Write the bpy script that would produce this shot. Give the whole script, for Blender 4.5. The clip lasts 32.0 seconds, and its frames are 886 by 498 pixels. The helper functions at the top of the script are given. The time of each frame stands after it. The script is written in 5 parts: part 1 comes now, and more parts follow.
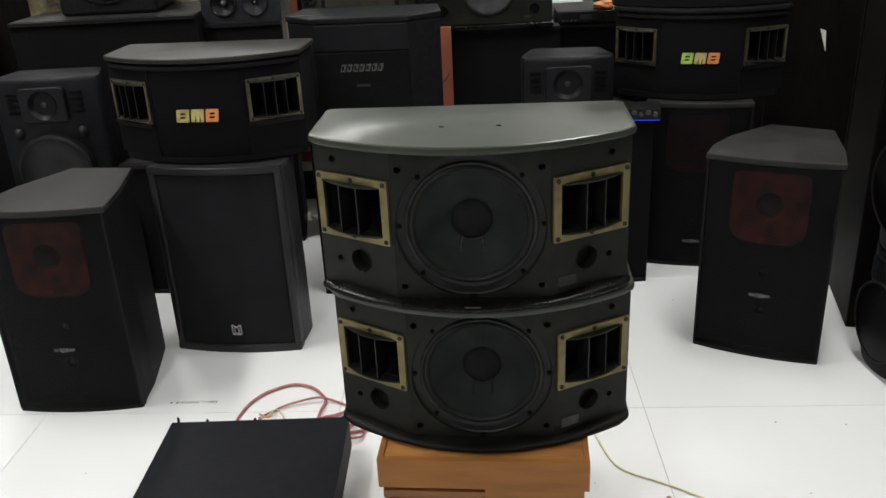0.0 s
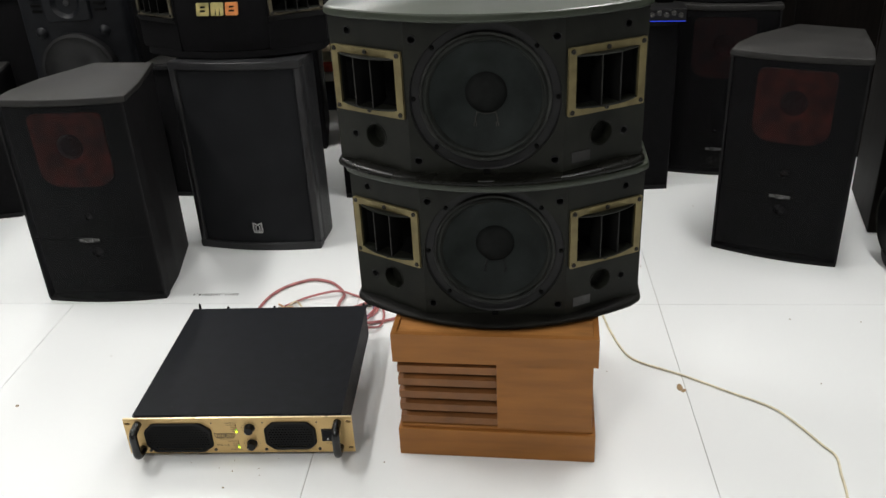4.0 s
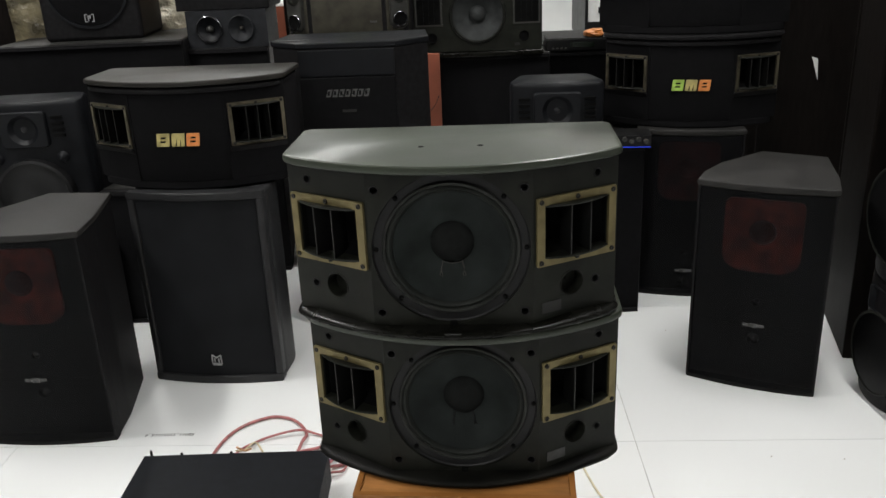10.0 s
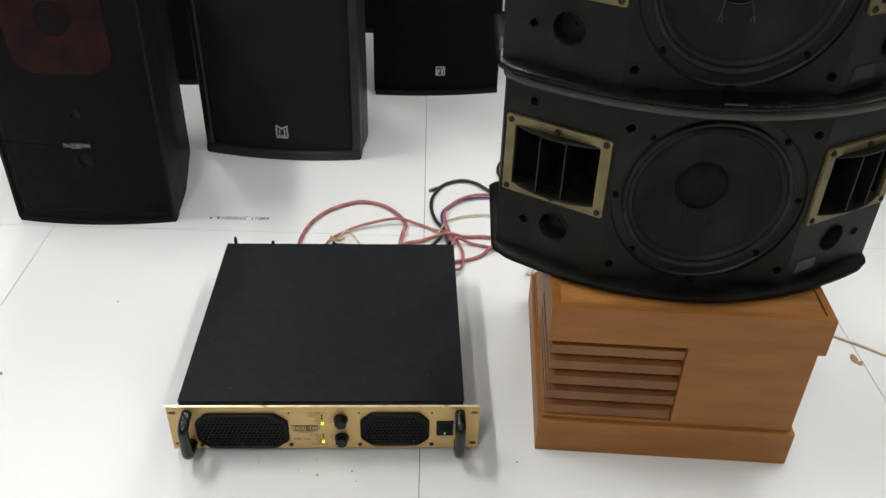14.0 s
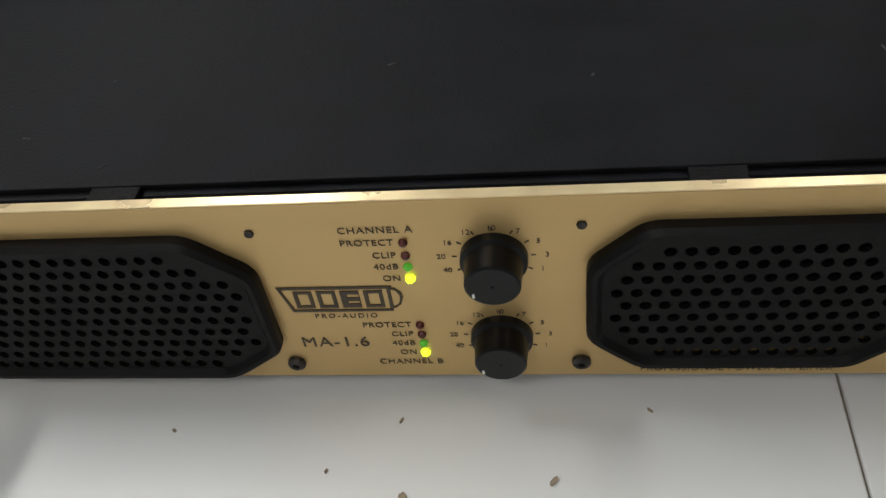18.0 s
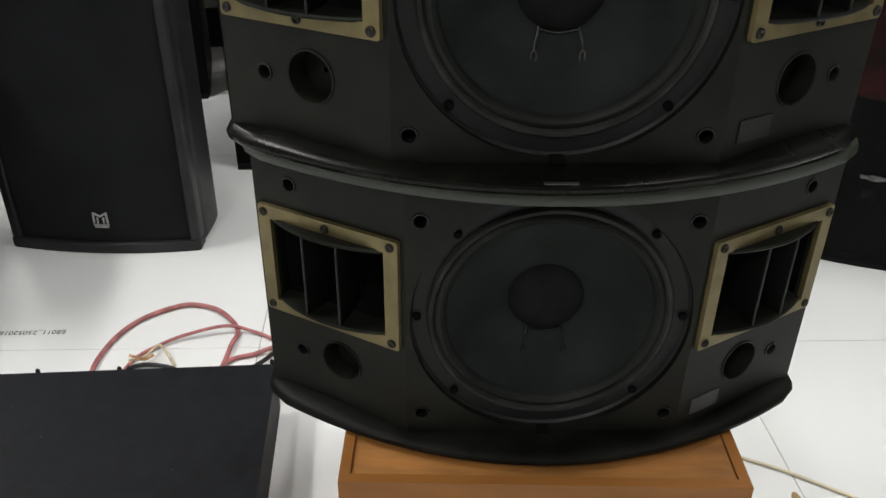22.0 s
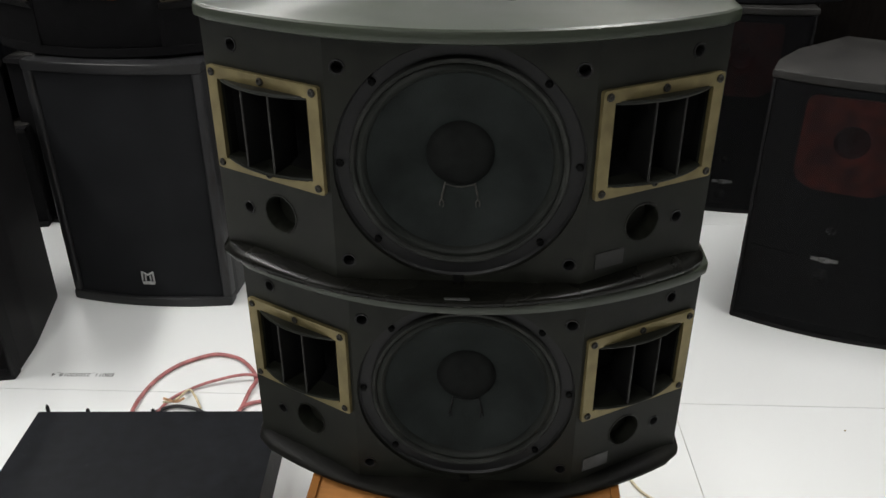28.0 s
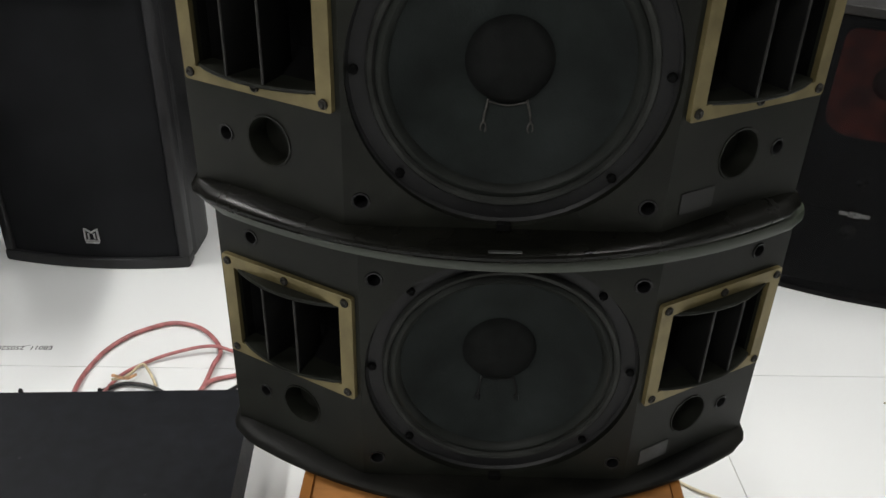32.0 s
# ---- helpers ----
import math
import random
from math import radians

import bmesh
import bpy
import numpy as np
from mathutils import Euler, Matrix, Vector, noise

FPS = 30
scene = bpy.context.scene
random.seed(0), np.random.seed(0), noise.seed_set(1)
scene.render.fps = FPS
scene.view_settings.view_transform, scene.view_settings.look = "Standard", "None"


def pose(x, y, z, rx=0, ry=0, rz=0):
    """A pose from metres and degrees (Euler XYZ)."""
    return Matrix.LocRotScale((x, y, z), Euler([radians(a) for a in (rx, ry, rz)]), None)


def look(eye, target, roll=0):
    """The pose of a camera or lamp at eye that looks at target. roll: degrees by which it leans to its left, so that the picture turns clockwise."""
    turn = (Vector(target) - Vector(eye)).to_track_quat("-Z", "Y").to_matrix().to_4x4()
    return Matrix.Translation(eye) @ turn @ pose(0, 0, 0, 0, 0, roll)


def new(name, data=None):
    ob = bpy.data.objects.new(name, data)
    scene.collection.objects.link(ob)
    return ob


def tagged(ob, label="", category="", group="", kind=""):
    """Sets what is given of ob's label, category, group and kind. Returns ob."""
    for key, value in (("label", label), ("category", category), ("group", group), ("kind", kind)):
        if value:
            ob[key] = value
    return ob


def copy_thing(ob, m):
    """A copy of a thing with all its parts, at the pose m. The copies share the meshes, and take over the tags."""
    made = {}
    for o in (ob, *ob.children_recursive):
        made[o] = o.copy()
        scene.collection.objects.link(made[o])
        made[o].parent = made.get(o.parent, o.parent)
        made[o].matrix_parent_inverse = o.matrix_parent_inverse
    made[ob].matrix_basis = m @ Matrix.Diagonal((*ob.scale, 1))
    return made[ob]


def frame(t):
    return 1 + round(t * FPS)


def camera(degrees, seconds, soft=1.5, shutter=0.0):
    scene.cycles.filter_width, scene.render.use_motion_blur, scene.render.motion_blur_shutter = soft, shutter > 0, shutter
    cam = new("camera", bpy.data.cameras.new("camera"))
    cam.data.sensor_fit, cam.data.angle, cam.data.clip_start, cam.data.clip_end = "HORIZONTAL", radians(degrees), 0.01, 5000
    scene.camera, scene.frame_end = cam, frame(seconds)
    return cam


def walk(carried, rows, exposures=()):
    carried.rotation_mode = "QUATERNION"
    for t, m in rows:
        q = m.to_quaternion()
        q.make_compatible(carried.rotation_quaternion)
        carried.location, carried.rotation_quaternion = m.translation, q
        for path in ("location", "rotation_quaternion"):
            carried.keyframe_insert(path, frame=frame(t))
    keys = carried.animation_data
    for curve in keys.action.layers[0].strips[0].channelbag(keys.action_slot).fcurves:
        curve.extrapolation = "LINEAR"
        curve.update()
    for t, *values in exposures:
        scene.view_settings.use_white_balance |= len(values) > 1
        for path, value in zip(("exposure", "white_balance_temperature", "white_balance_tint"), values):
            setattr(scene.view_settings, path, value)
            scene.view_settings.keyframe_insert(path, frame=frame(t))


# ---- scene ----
cam = camera(55.3, 32.0)
PATH = [
    (0, (0.17, -0.108, 1.29), (0.12, 1.734, 0.511), -2.8),
    (0.5, (0.19, -0.122, 1.289), (0.147, 1.74, 0.561), -3.1),
    (1, (0.198, -0.127, 1.27), (0.166, 1.747, 0.573), -2.9),
    (1.5, (0.194, -0.143, 1.234), (0.179, 1.707, 0.474), -2.9),
    (2, (0.192, -0.156, 1.204), (0.144, 1.653, 0.352), -3.1),
    (2.5, (0.192, -0.159, 1.195), (0.107, 1.621, 0.288), -2.8),
    (3, (0.195, -0.159, 1.195), (0.087, 1.619, 0.285), -2.8),
    (3.5, (0.194, -0.161, 1.194), (0.087, 1.618, 0.286), -2.8),
    (4, (0.19, -0.165, 1.192), (0.074, 1.612, 0.281), -3.0),
    (4.5, (0.191, -0.168, 1.189), (0.054, 1.611, 0.285), -3.1),
    (6.5, (0.196, -0.189, 1.183), (0.029, 1.59, 0.284), -4.1),
    (7, (0.2, -0.187, 1.182), (0.02, 1.591, 0.284), -4.4),
    (7.5, (0.204, -0.183, 1.186), (0.014, 1.594, 0.289), -4.5),
    (8, (0.214, -0.178, 1.184), (0.022, 1.603, 0.294), -4.8),
    (8.5, (0.215, -0.168, 1.188), (0.025, 1.622, 0.315), -5.6),
    (9, (0.21, -0.142, 1.203), (0.067, 1.673, 0.375), -5.8),
    (9.5, (0.204, -0.098, 1.232), (0.113, 1.754, 0.481), -4.4),
    (10, (0.197, -0.058, 1.251), (0.159, 1.813, 0.545), -2.5),
    (10.5, (0.186, -0.027, 1.253), (0.224, 1.841, 0.539), -1.4),
    (11, (0.161, 0.001, 1.246), (0.27, 1.86, 0.517), -0.7),
    (11.5, (0.12, 0.016, 1.239), (0.253, 1.869, 0.497), -0.2),
    (12, (0.074, 0.013, 1.22), (0.119, 1.857, 0.447), 0.6),
    (12.5, (0.011, -0.055, 1.204), (0.035, 1.773, 0.392), 1.9),
    (13, (-0.054, -0.048, 1.191), (-0.019, 1.744, 0.304), 0.5),
    (13.5, (-0.156, 0.077, 1.149), (-0.006, 1.788, 0.124), 3.6),
    (14, (-0.215, 0.281, 1.052), (-0.14, 1.92, -0.092), 1.8),
    (14.4, (-0.215, 0.485, 0.888), (-0.231, 2.053, -0.352), 0.7),
    (14.7, (-0.227, 0.643, 0.711), (-0.258, 2.118, -0.64), -2.1),
    (15, (-0.256, 0.815, 0.522), (-0.35, 2.208, -0.911), -5.1),
    (15.4, (-0.284, 0.961, 0.34), (-0.487, 2.328, -1.107), -9.6),
    (17.5, (-0.299, 1.018, 0.273), (-0.5746, 2.4034, -1.1450), -9.4),
    (18, (-0.302, 1.022, 0.2755), (-0.5756, 2.4114, -1.1370), -9.3),
    (18.5, (-0.300, 1.024, 0.277), (-0.5806, 2.4148, -1.1320), -9.4),
    (19, (-0.300, 1.0255, 0.2765), (-0.5846, 2.4163, -1.1330), -9.4),
    (19.5, (-0.298, 1.021, 0.284), (-0.5716, 2.4194, -1.1190), -9.2),
    (19.8, (-0.274, 1.0, 0.339), (-0.545, 2.394, -1.069), -9.0),
    (20.2, (-0.236, 0.94, 0.456), (-0.379, 2.419, -0.882), -4.8),
    (20.5, (-0.189, 0.887, 0.55), (-0.265, 2.446, -0.7), -2.4),
    (20.7, (-0.141, 0.846, 0.623), (-0.185, 2.439, -0.585), -1.4),
    (21, (-0.085, 0.795, 0.725), (-0.063, 2.432, -0.423), -0.3),
    (21.5, (-0.016, 0.709, 0.839), (0.097, 2.402, -0.221), 0.7),
    (22, (0.04, 0.623, 0.911), (0.176, 2.339, -0.106), 0.7),
    (22.5, (0.065, 0.565, 0.977), (0.188, 2.276, -0.052), 0.4),
    (23, (0.073, 0.557, 1.017), (0.204, 2.242, -0.052), 0.9),
    (23.5, (0.096, 0.594, 1.019), (0.215, 2.262, -0.078), 2.1),
    (24, (0.124, 0.635, 1.024), (0.224, 2.298, -0.082), 0.6),
    (24.5, (0.138, 0.624, 1.029), (0.211, 2.292, -0.071), -1.3),
    (25, (0.164, 0.577, 1.05), (0.178, 2.258, -0.034), -1.9),
    (25.5, (0.17, 0.55, 1.067), (0.142, 2.254, 0.02), -2.0),
    (27.5, (0.174, 0.454, 1.098), (0.162, 2.201, 0.124), -0.6),
    (28, (0.166, 0.44, 1.099), (0.167, 2.199, 0.146), -0.1),
    (28.5, (0.156, 0.443, 1.081), (0.18, 2.208, 0.14), 1.2),
    (29, (0.133, 0.496, 1.04), (0.186, 2.248, 0.076), 1.9),
    (29.5, (0.108, 0.583, 0.985), (0.23, 2.314, -0.008), 2.6),
    (30, (0.08, 0.622, 0.936), (0.221, 2.32, -0.111), 3.3),
    (30.5, (0.065, 0.637, 0.927), (0.21, 2.315, -0.151), 3.8),
    (31, (0.069, 0.628, 0.928), (0.225, 2.311, -0.142), 3.5),
    (31.5, (0.073, 0.631, 0.951), (0.216, 2.326, -0.1), 2.7),
    (32, (0.089, 0.625, 0.973), (0.206, 2.339, -0.05), 1.8),
]
walk(cam, [(t, look(eye, target, roll)) for t, eye, target, roll in PATH],
     [(0, 0.0), (13.5, 0.0), (14.0, -0.1), (15.0, -0.35), (19.6, -0.35), (20.5, -0.2), (21.0, -0.12), (22.0, -0.06), (32, -0.04)])

# ---- world and light ----
world = bpy.data.worlds.new("world")
scene.world = world
world.use_nodes = True
world.node_tree.nodes["Background"].inputs[0].default_value = (0.75, 0.85, 1.0, 1)
world.node_tree.nodes["Background"].inputs[1].default_value = 0.15

# place of each added, unseen ceiling lamp and its share of the power; the front right one is kept weak to darken the
# right baffles
LAMPS = [(-0.95, -0.9, 0.95), (1.15, -0.4, 0.08), (-1.75, 1.9, 1.25), (1.15, 1.9, 1.0), (-1.75, 4.2, 1.0), (1.15, 4.2, 0.7), (-1.2, 6.2, 1.15)]
LAMP_POWER = 39.5
CEIL = 2.9


# ---- materials ----
def mat(name, col, rough=0.5, metal=0.0, spec=0.5, noise_scale=30.0, vary=0.12, bump=0.1, bump_scale=400.0,
        rough_vary=0.1, second=None, coat=0.0, stretch=(1, 1, 1), bump_dist=0.001, per_object=0.0):
    """A surface: base colour varied at a coarse scale, roughness and fine relief at a small one."""
    m = bpy.data.materials.new(name)
    m.use_nodes = True
    nt = m.node_tree
    p = nt.nodes["Principled BSDF"]
    p.inputs["Metallic"].default_value = metal
    p.inputs["Specular IOR Level"].default_value = spec
    p.inputs["Coat Weight"].default_value = coat
    co = nt.nodes.new("ShaderNodeTexCoord")
    mp = nt.nodes.new("ShaderNodeMapping")
    mp.inputs["Scale"].default_value = stretch
    nt.links.new(co.outputs["Object"], mp.inputs["Vector"])
    n1 = nt.nodes.new("ShaderNodeTexNoise")
    n1.inputs["Scale"].default_value = noise_scale
    n1.inputs["Detail"].default_value = 6
    n2 = nt.nodes.new("ShaderNodeTexNoise")
    n2.inputs["Scale"].default_value = bump_scale
    n2.inputs["Detail"].default_value = 3
    for n in (n1, n2):
        nt.links.new(mp.outputs[0], n.inputs["Vector"])
    mix = nt.nodes.new("ShaderNodeMix")
    mix.data_type = "RGBA"
    other = second or tuple(min(1, c * (1 + 2.2 * vary)) for c in col)
    mix.inputs[6].default_value = (*[c * (1 - vary) for c in col], 1)
    mix.inputs[7].default_value = (*other, 1)
    ramp = nt.nodes.new("ShaderNodeMapRange")
    ramp.inputs[1].default_value, ramp.inputs[2].default_value = 0.35, 0.7
    nt.links.new(n1.outputs["Fac"], ramp.inputs[0])
    nt.links.new(ramp.outputs[0], mix.inputs[0])
    out = mix.outputs[2]
    if per_object:
        info = nt.nodes.new("ShaderNodeObjectInfo")
        hsv = nt.nodes.new("ShaderNodeHueSaturation")
        r = nt.nodes.new("ShaderNodeMapRange")
        r.inputs[3].default_value, r.inputs[4].default_value = 1 - per_object, 1 + per_object
        nt.links.new(info.outputs["Random"], r.inputs[0])
        nt.links.new(r.outputs[0], hsv.inputs["Value"])
        nt.links.new(out, hsv.inputs["Color"])
        out = hsv.outputs[0]
    nt.links.new(out, p.inputs["Base Color"])
    rr = nt.nodes.new("ShaderNodeMapRange")
    rr.inputs[3].default_value, rr.inputs[4].default_value = max(0.02, rough - rough_vary), min(1, rough + rough_vary)
    nt.links.new(n1.outputs["Fac"], rr.inputs[0])
    nt.links.new(rr.outputs[0], p.inputs["Roughness"])
    if bump:
        b = nt.nodes.new("ShaderNodeBump")
        b.inputs["Strength"].default_value = bump
        b.inputs["Distance"].default_value = bump_dist
        nt.links.new(n2.outputs["Fac"], b.inputs["Height"])
        nt.links.new(b.outputs[0], p.inputs["Normal"])
    return m


def glow(name, col, strength):
    m = bpy.data.materials.new(name)
    m.use_nodes = True
    p = m.node_tree.nodes["Principled BSDF"]
    p.inputs["Base Color"].default_value = (*col, 1)
    p.inputs["Emission Color"].default_value = (*col, 1)
    p.inputs["Emission Strength"].default_value = strength
    return m


def open_mesh(name, col, hole=0.4):
    """Perforated steel or stretched cloth: fine holes let part of the light through."""
    m = mat(name, col, rough=0.6, spec=0.1, noise_scale=60, vary=0.25, bump=0.35, bump_scale=900)
    nt = m.node_tree
    p = nt.nodes["Principled BSDF"]
    tr = nt.nodes.new("ShaderNodeBsdfTransparent")
    sh = nt.nodes.new("ShaderNodeMixShader")
    sh.inputs[0].default_value = hole
    nt.links.new(p.outputs[0], sh.inputs[1])
    nt.links.new(tr.outputs[0], sh.inputs[2])
    nt.links.new(sh.outputs[0], nt.nodes["Material Output"].inputs[0])
    return m


M_TILE = mat("white_tile", (0.758, 0.771, 0.766), rough=0.38, noise_scale=2.5, vary=0.0, bump=0.03, bump_scale=60, rough_vary=0.02, per_object=0.015, spec=0.32)
M_GROUT = mat("grey_brown_grout", (0.15, 0.125, 0.095), rough=0.9, noise_scale=20, vary=0.6)
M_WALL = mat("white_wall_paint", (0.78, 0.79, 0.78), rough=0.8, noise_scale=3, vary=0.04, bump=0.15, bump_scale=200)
# grey chosen to hold down bounced light from walls out of view
M_WALL_SIDE = mat("grey_low_bounce_wall", (0.30, 0.30, 0.30), rough=0.8, noise_scale=3, vary=0.06, bump=0.15, bump_scale=200)
M_BROWN = mat("dark_brown_veneer", (0.0052, 0.0040, 0.0034), rough=0.55, noise_scale=12, vary=0.3, stretch=(6, 6, 1), spec=0.07)
M_FILM = mat("cloudy_tan_film", (0.10, 0.085, 0.05), rough=0.3, noise_scale=14, vary=0.5, bump=0.8, bump_scale=25, bump_dist=0.02)
M_TOPLACQ = mat("glossy_olive_lacquer", (0.0240, 0.0305, 0.0190), rough=0.36, noise_scale=6, vary=0.2, bump=0.04, bump_scale=60, rough_vary=0.13, spec=0.5, coat=0.0)
M_BEZEL = mat("dark_grey_bezel_paint", (0.017, 0.0172, 0.0182), rough=0.45, spec=0.3, noise_scale=14, vary=0.2, bump=0.3, bump_scale=800)
M_MESH2 = mat("charcoal_grille_cloth", (0.0125, 0.0132, 0.0146), rough=0.8, spec=0.12, noise_scale=8, vary=0.15, bump=0.6, bump_scale=1500)
M_WELL = mat("recess_black_plastic", (0.0105, 0.0110, 0.0092), rough=0.6, spec=0.15, noise_scale=30, vary=0.2, bump=0.1)
# darker copy of the horn red, with the throat's shade in its colour
M_DARKRED = mat("shaded_red_horn_throat", (0.12, 0.010, 0.008), rough=0.5, noise_scale=20, vary=0.15)
M_FIN = mat("black_horn_fin", (0.0042, 0.0042, 0.0040), rough=0.7, spec=0.1, noise_scale=30, vary=0.2, bump=0.1)
M_LEADWIRE = mat("tinned_lead_wire", (0.050, 0.048, 0.042), rough=0.5, metal=0.4, noise_scale=200, vary=0.3)
M_RIMSCREW = mat("blackened_screw", (0.012, 0.0105, 0.0075), rough=0.5, metal=0.3, noise_scale=200, vary=0.2)
M_BADGE_GREY = mat("worn_pale_grey_badge", (0.34, 0.34, 0.335), rough=0.5, noise_scale=90, vary=0.15, bump=0)
M_DUST = mat("grey_dust", (0.06, 0.06, 0.06), rough=0.9, noise_scale=90, vary=0.5, bump=0)
M_CHROME = mat("dark_chrome_ring", (0.10, 0.10, 0.105), rough=0.16, metal=0.9, noise_scale=60, vary=0.1, bump=0)
M_PALEGOLD = mat("tarnished_pale_gold_frame", (0.215, 0.190, 0.135), rough=0.34, metal=0.9, noise_scale=35, vary=0.2, bump=0.15, bump_scale=600)
M_TWEET = mat("slate_grey_paint", (0.0135, 0.0145, 0.0165), rough=0.55, noise_scale=30, vary=0.25, bump=0.3, bump_scale=800, spec=0.2)
M_PILL = mat("satin_grey_moulding", (0.030, 0.030, 0.027), rough=0.3, noise_scale=30, vary=0.15, bump=0.1, spec=0.5)
M_DISPLAY = mat("dim_green_display", (0.006, 0.012, 0.006), rough=0.2, noise_scale=60, vary=0.2, bump=0)
M_DUSTCONE = mat("dusty_grey_cone", (0.027, 0.029, 0.029), rough=0.7, noise_scale=25, vary=0.25, bump=0.2, spec=0.2)
M_PRINT = mat("dark_grey_print", (0.045, 0.045, 0.045), rough=0.7, noise_scale=90, vary=0.3, bump=0)
M_PALELABEL = mat("pale_grey_label", (0.042, 0.043, 0.042), rough=0.6, noise_scale=60, vary=0.25, bump=0.05)
# lighter grey than the fins, for their front edges
M_FINEDGE = mat("grey_fin_edge", (0.013, 0.0125, 0.0115), rough=0.5, spec=0.3, noise_scale=60, vary=0.4, bump=0.2)
M_CABLE_PALE = mat("pale_cream_cable", (0.62, 0.56, 0.40), rough=0.5, noise_scale=60, vary=0.1)
M_SLAT = mat("red_brown_slat_veneer", (0.185, 0.072, 0.018), rough=0.5, noise_scale=12, vary=0.15, bump=0.1, bump_scale=140)
# near-black brown that stands for shade behind the slats and panel slots
M_GAP_SHADE = mat("dark_brown_gap_shade", (0.022, 0.009, 0.004), rough=0.7, noise_scale=12, vary=0.2)
M_PANELINK = mat("dark_brown_print", (0.055, 0.040, 0.022), rough=0.6, noise_scale=90, vary=0.2, bump=0)
M_HANDLE = mat("glossy_black_handle", (0.0045, 0.0042, 0.0042), rough=0.24, spec=0.5, noise_scale=40, vary=0.2, bump=0.05)
M_KNOB = mat("blue_black_knob_plastic", (0.0022, 0.0028, 0.0036), rough=0.34, spec=0.25, noise_scale=60, vary=0.2, bump=0.05)
# paler copy of the panel gold, with the ceiling's glint in its colour
M_PANELEDGE = mat("lit_gold_edge", (0.86, 0.68, 0.40), rough=0.3, metal=0.5, noise_scale=40, vary=0.12, bump=0.1)
M_NAVY = mat("dark_blue_nylon", (0.012, 0.018, 0.040), rough=0.7, noise_scale=40, vary=0.3, bump=0.4)
M_FANBLACK = mat("black_fan_grille", (0.0030, 0.0030, 0.0032), rough=0.5, spec=0.16, noise_scale=40, vary=0.25, bump=0.1)
M_REDFAINT = mat("dull_dark_red_plate", (0.13, 0.020, 0.014), rough=0.6, noise_scale=20, vary=0.3)
M_LACQ_DUSTY = mat("dusty_olive_lacquer", (0.0046, 0.0045, 0.0036), rough=0.5, noise_scale=22, vary=0.6, bump=0.25, bump_scale=300, rough_vary=0.15, spec=0.13)
M_CEIL = mat("white_ceiling_board", (0.75, 0.76, 0.76), rough=0.9, noise_scale=5, vary=0.04)
M_CAB = mat("black_textured_paint", (0.0074, 0.0071, 0.0076), rough=0.55, noise_scale=70, vary=0.3, bump=0.5, bump_scale=700, spec=0.12)
M_GREYTOP = mat("dusty_dark_grey_paint", (0.0175, 0.0168, 0.0158), rough=0.6, noise_scale=16, vary=0.22, bump=0.5, bump_scale=800, spec=0.25)
M_LACQ = mat("dark_olive_lacquer", (0.0045, 0.0045, 0.0034), rough=0.27, noise_scale=14, vary=0.2, bump=0.06, bump_scale=90, rough_vary=0.08, spec=0.15)
M_BAFFLE = mat("dark_olive_grey_plastic", (0.0086, 0.0092, 0.0068), rough=0.48, noise_scale=22, vary=0.25, bump=0.2, bump_scale=900, spec=0.18)
M_RUBBER = mat("black_rubber_surround", (0.0130, 0.0146, 0.0128), rough=0.5, noise_scale=25, vary=0.2, bump=0.1, spec=0.15)
M_CAP = mat("black_felt_dust_cap", (0.0092, 0.0098, 0.0095), rough=0.85, noise_scale=40, vary=0.25, bump=0.3, bump_scale=900, spec=0.08)
M_RIM = mat("grey_foam_rim", (0.0225, 0.0235, 0.0215), rough=0.65, noise_scale=30, vary=0.3, bump=0.3, bump_scale=500, spec=0.15)
M_CONE = mat("dark_paper_cone", (0.0130, 0.0158, 0.0150), rough=0.7, noise_scale=18, vary=0.3, bump=0.3, bump_scale=500, spec=0.12)
M_DARK = mat("matt_black_plastic", (0.0055, 0.0055, 0.0058), rough=0.5, noise_scale=30, vary=0.3, bump=0.1, spec=0.3)
M_VOID = mat("deep_black_lining", (0.0038, 0.0038, 0.0038), rough=0.9, noise_scale=30, vary=0.3, bump=0, spec=0.05)
M_GOLD = mat("brass_gold_frame", (0.168, 0.137, 0.063), rough=0.42, metal=0.55, noise_scale=35, vary=0.14, bump=0.15, bump_scale=600)
M_PANEL = mat("champagne_gold_anodised", (0.60, 0.415, 0.180), rough=0.38, metal=0.55, noise_scale=14, vary=0.05, bump=0.12, bump_scale=1600, stretch=(0.06, 1, 1))
M_AMP = mat("black_painted_steel", (0.0090, 0.0097, 0.0118), rough=0.58, noise_scale=40, vary=0.18, bump=0.3, bump_scale=900, spec=0.13)
M_STEEL = mat("screw_steel", (0.20, 0.19, 0.17), rough=0.35, metal=0.9, noise_scale=200, vary=0.2)
M_SCREW = mat("dark_screw_steel", (0.06, 0.055, 0.05), rough=0.4, metal=0.8, noise_scale=200, vary=0.2)
M_WOOD = mat("orange_brown_veneer", (0.275, 0.110, 0.0240), rough=0.48, noise_scale=11, vary=0.11, bump=0.12, bump_scale=160, stretch=(0.5, 1.2, 3.5), rough_vary=0.08, spec=0.32)
M_WOOD_IN = mat("raw_orange_board", (0.33, 0.14, 0.035), rough=0.6, noise_scale=12, vary=0.2, bump=0.2, bump_scale=120, stretch=(1, 4, 4))
M_GRILLE = open_mesh("black_perforated_grille", (0.0048, 0.0047, 0.0053), 0.19)
M_COVTOP = mat("dark_brown_lacquer_top", (0.0125, 0.0112, 0.0090), rough=0.45, noise_scale=9, vary=0.25, bump=0.12, bump_scale=300, spec=0.32)
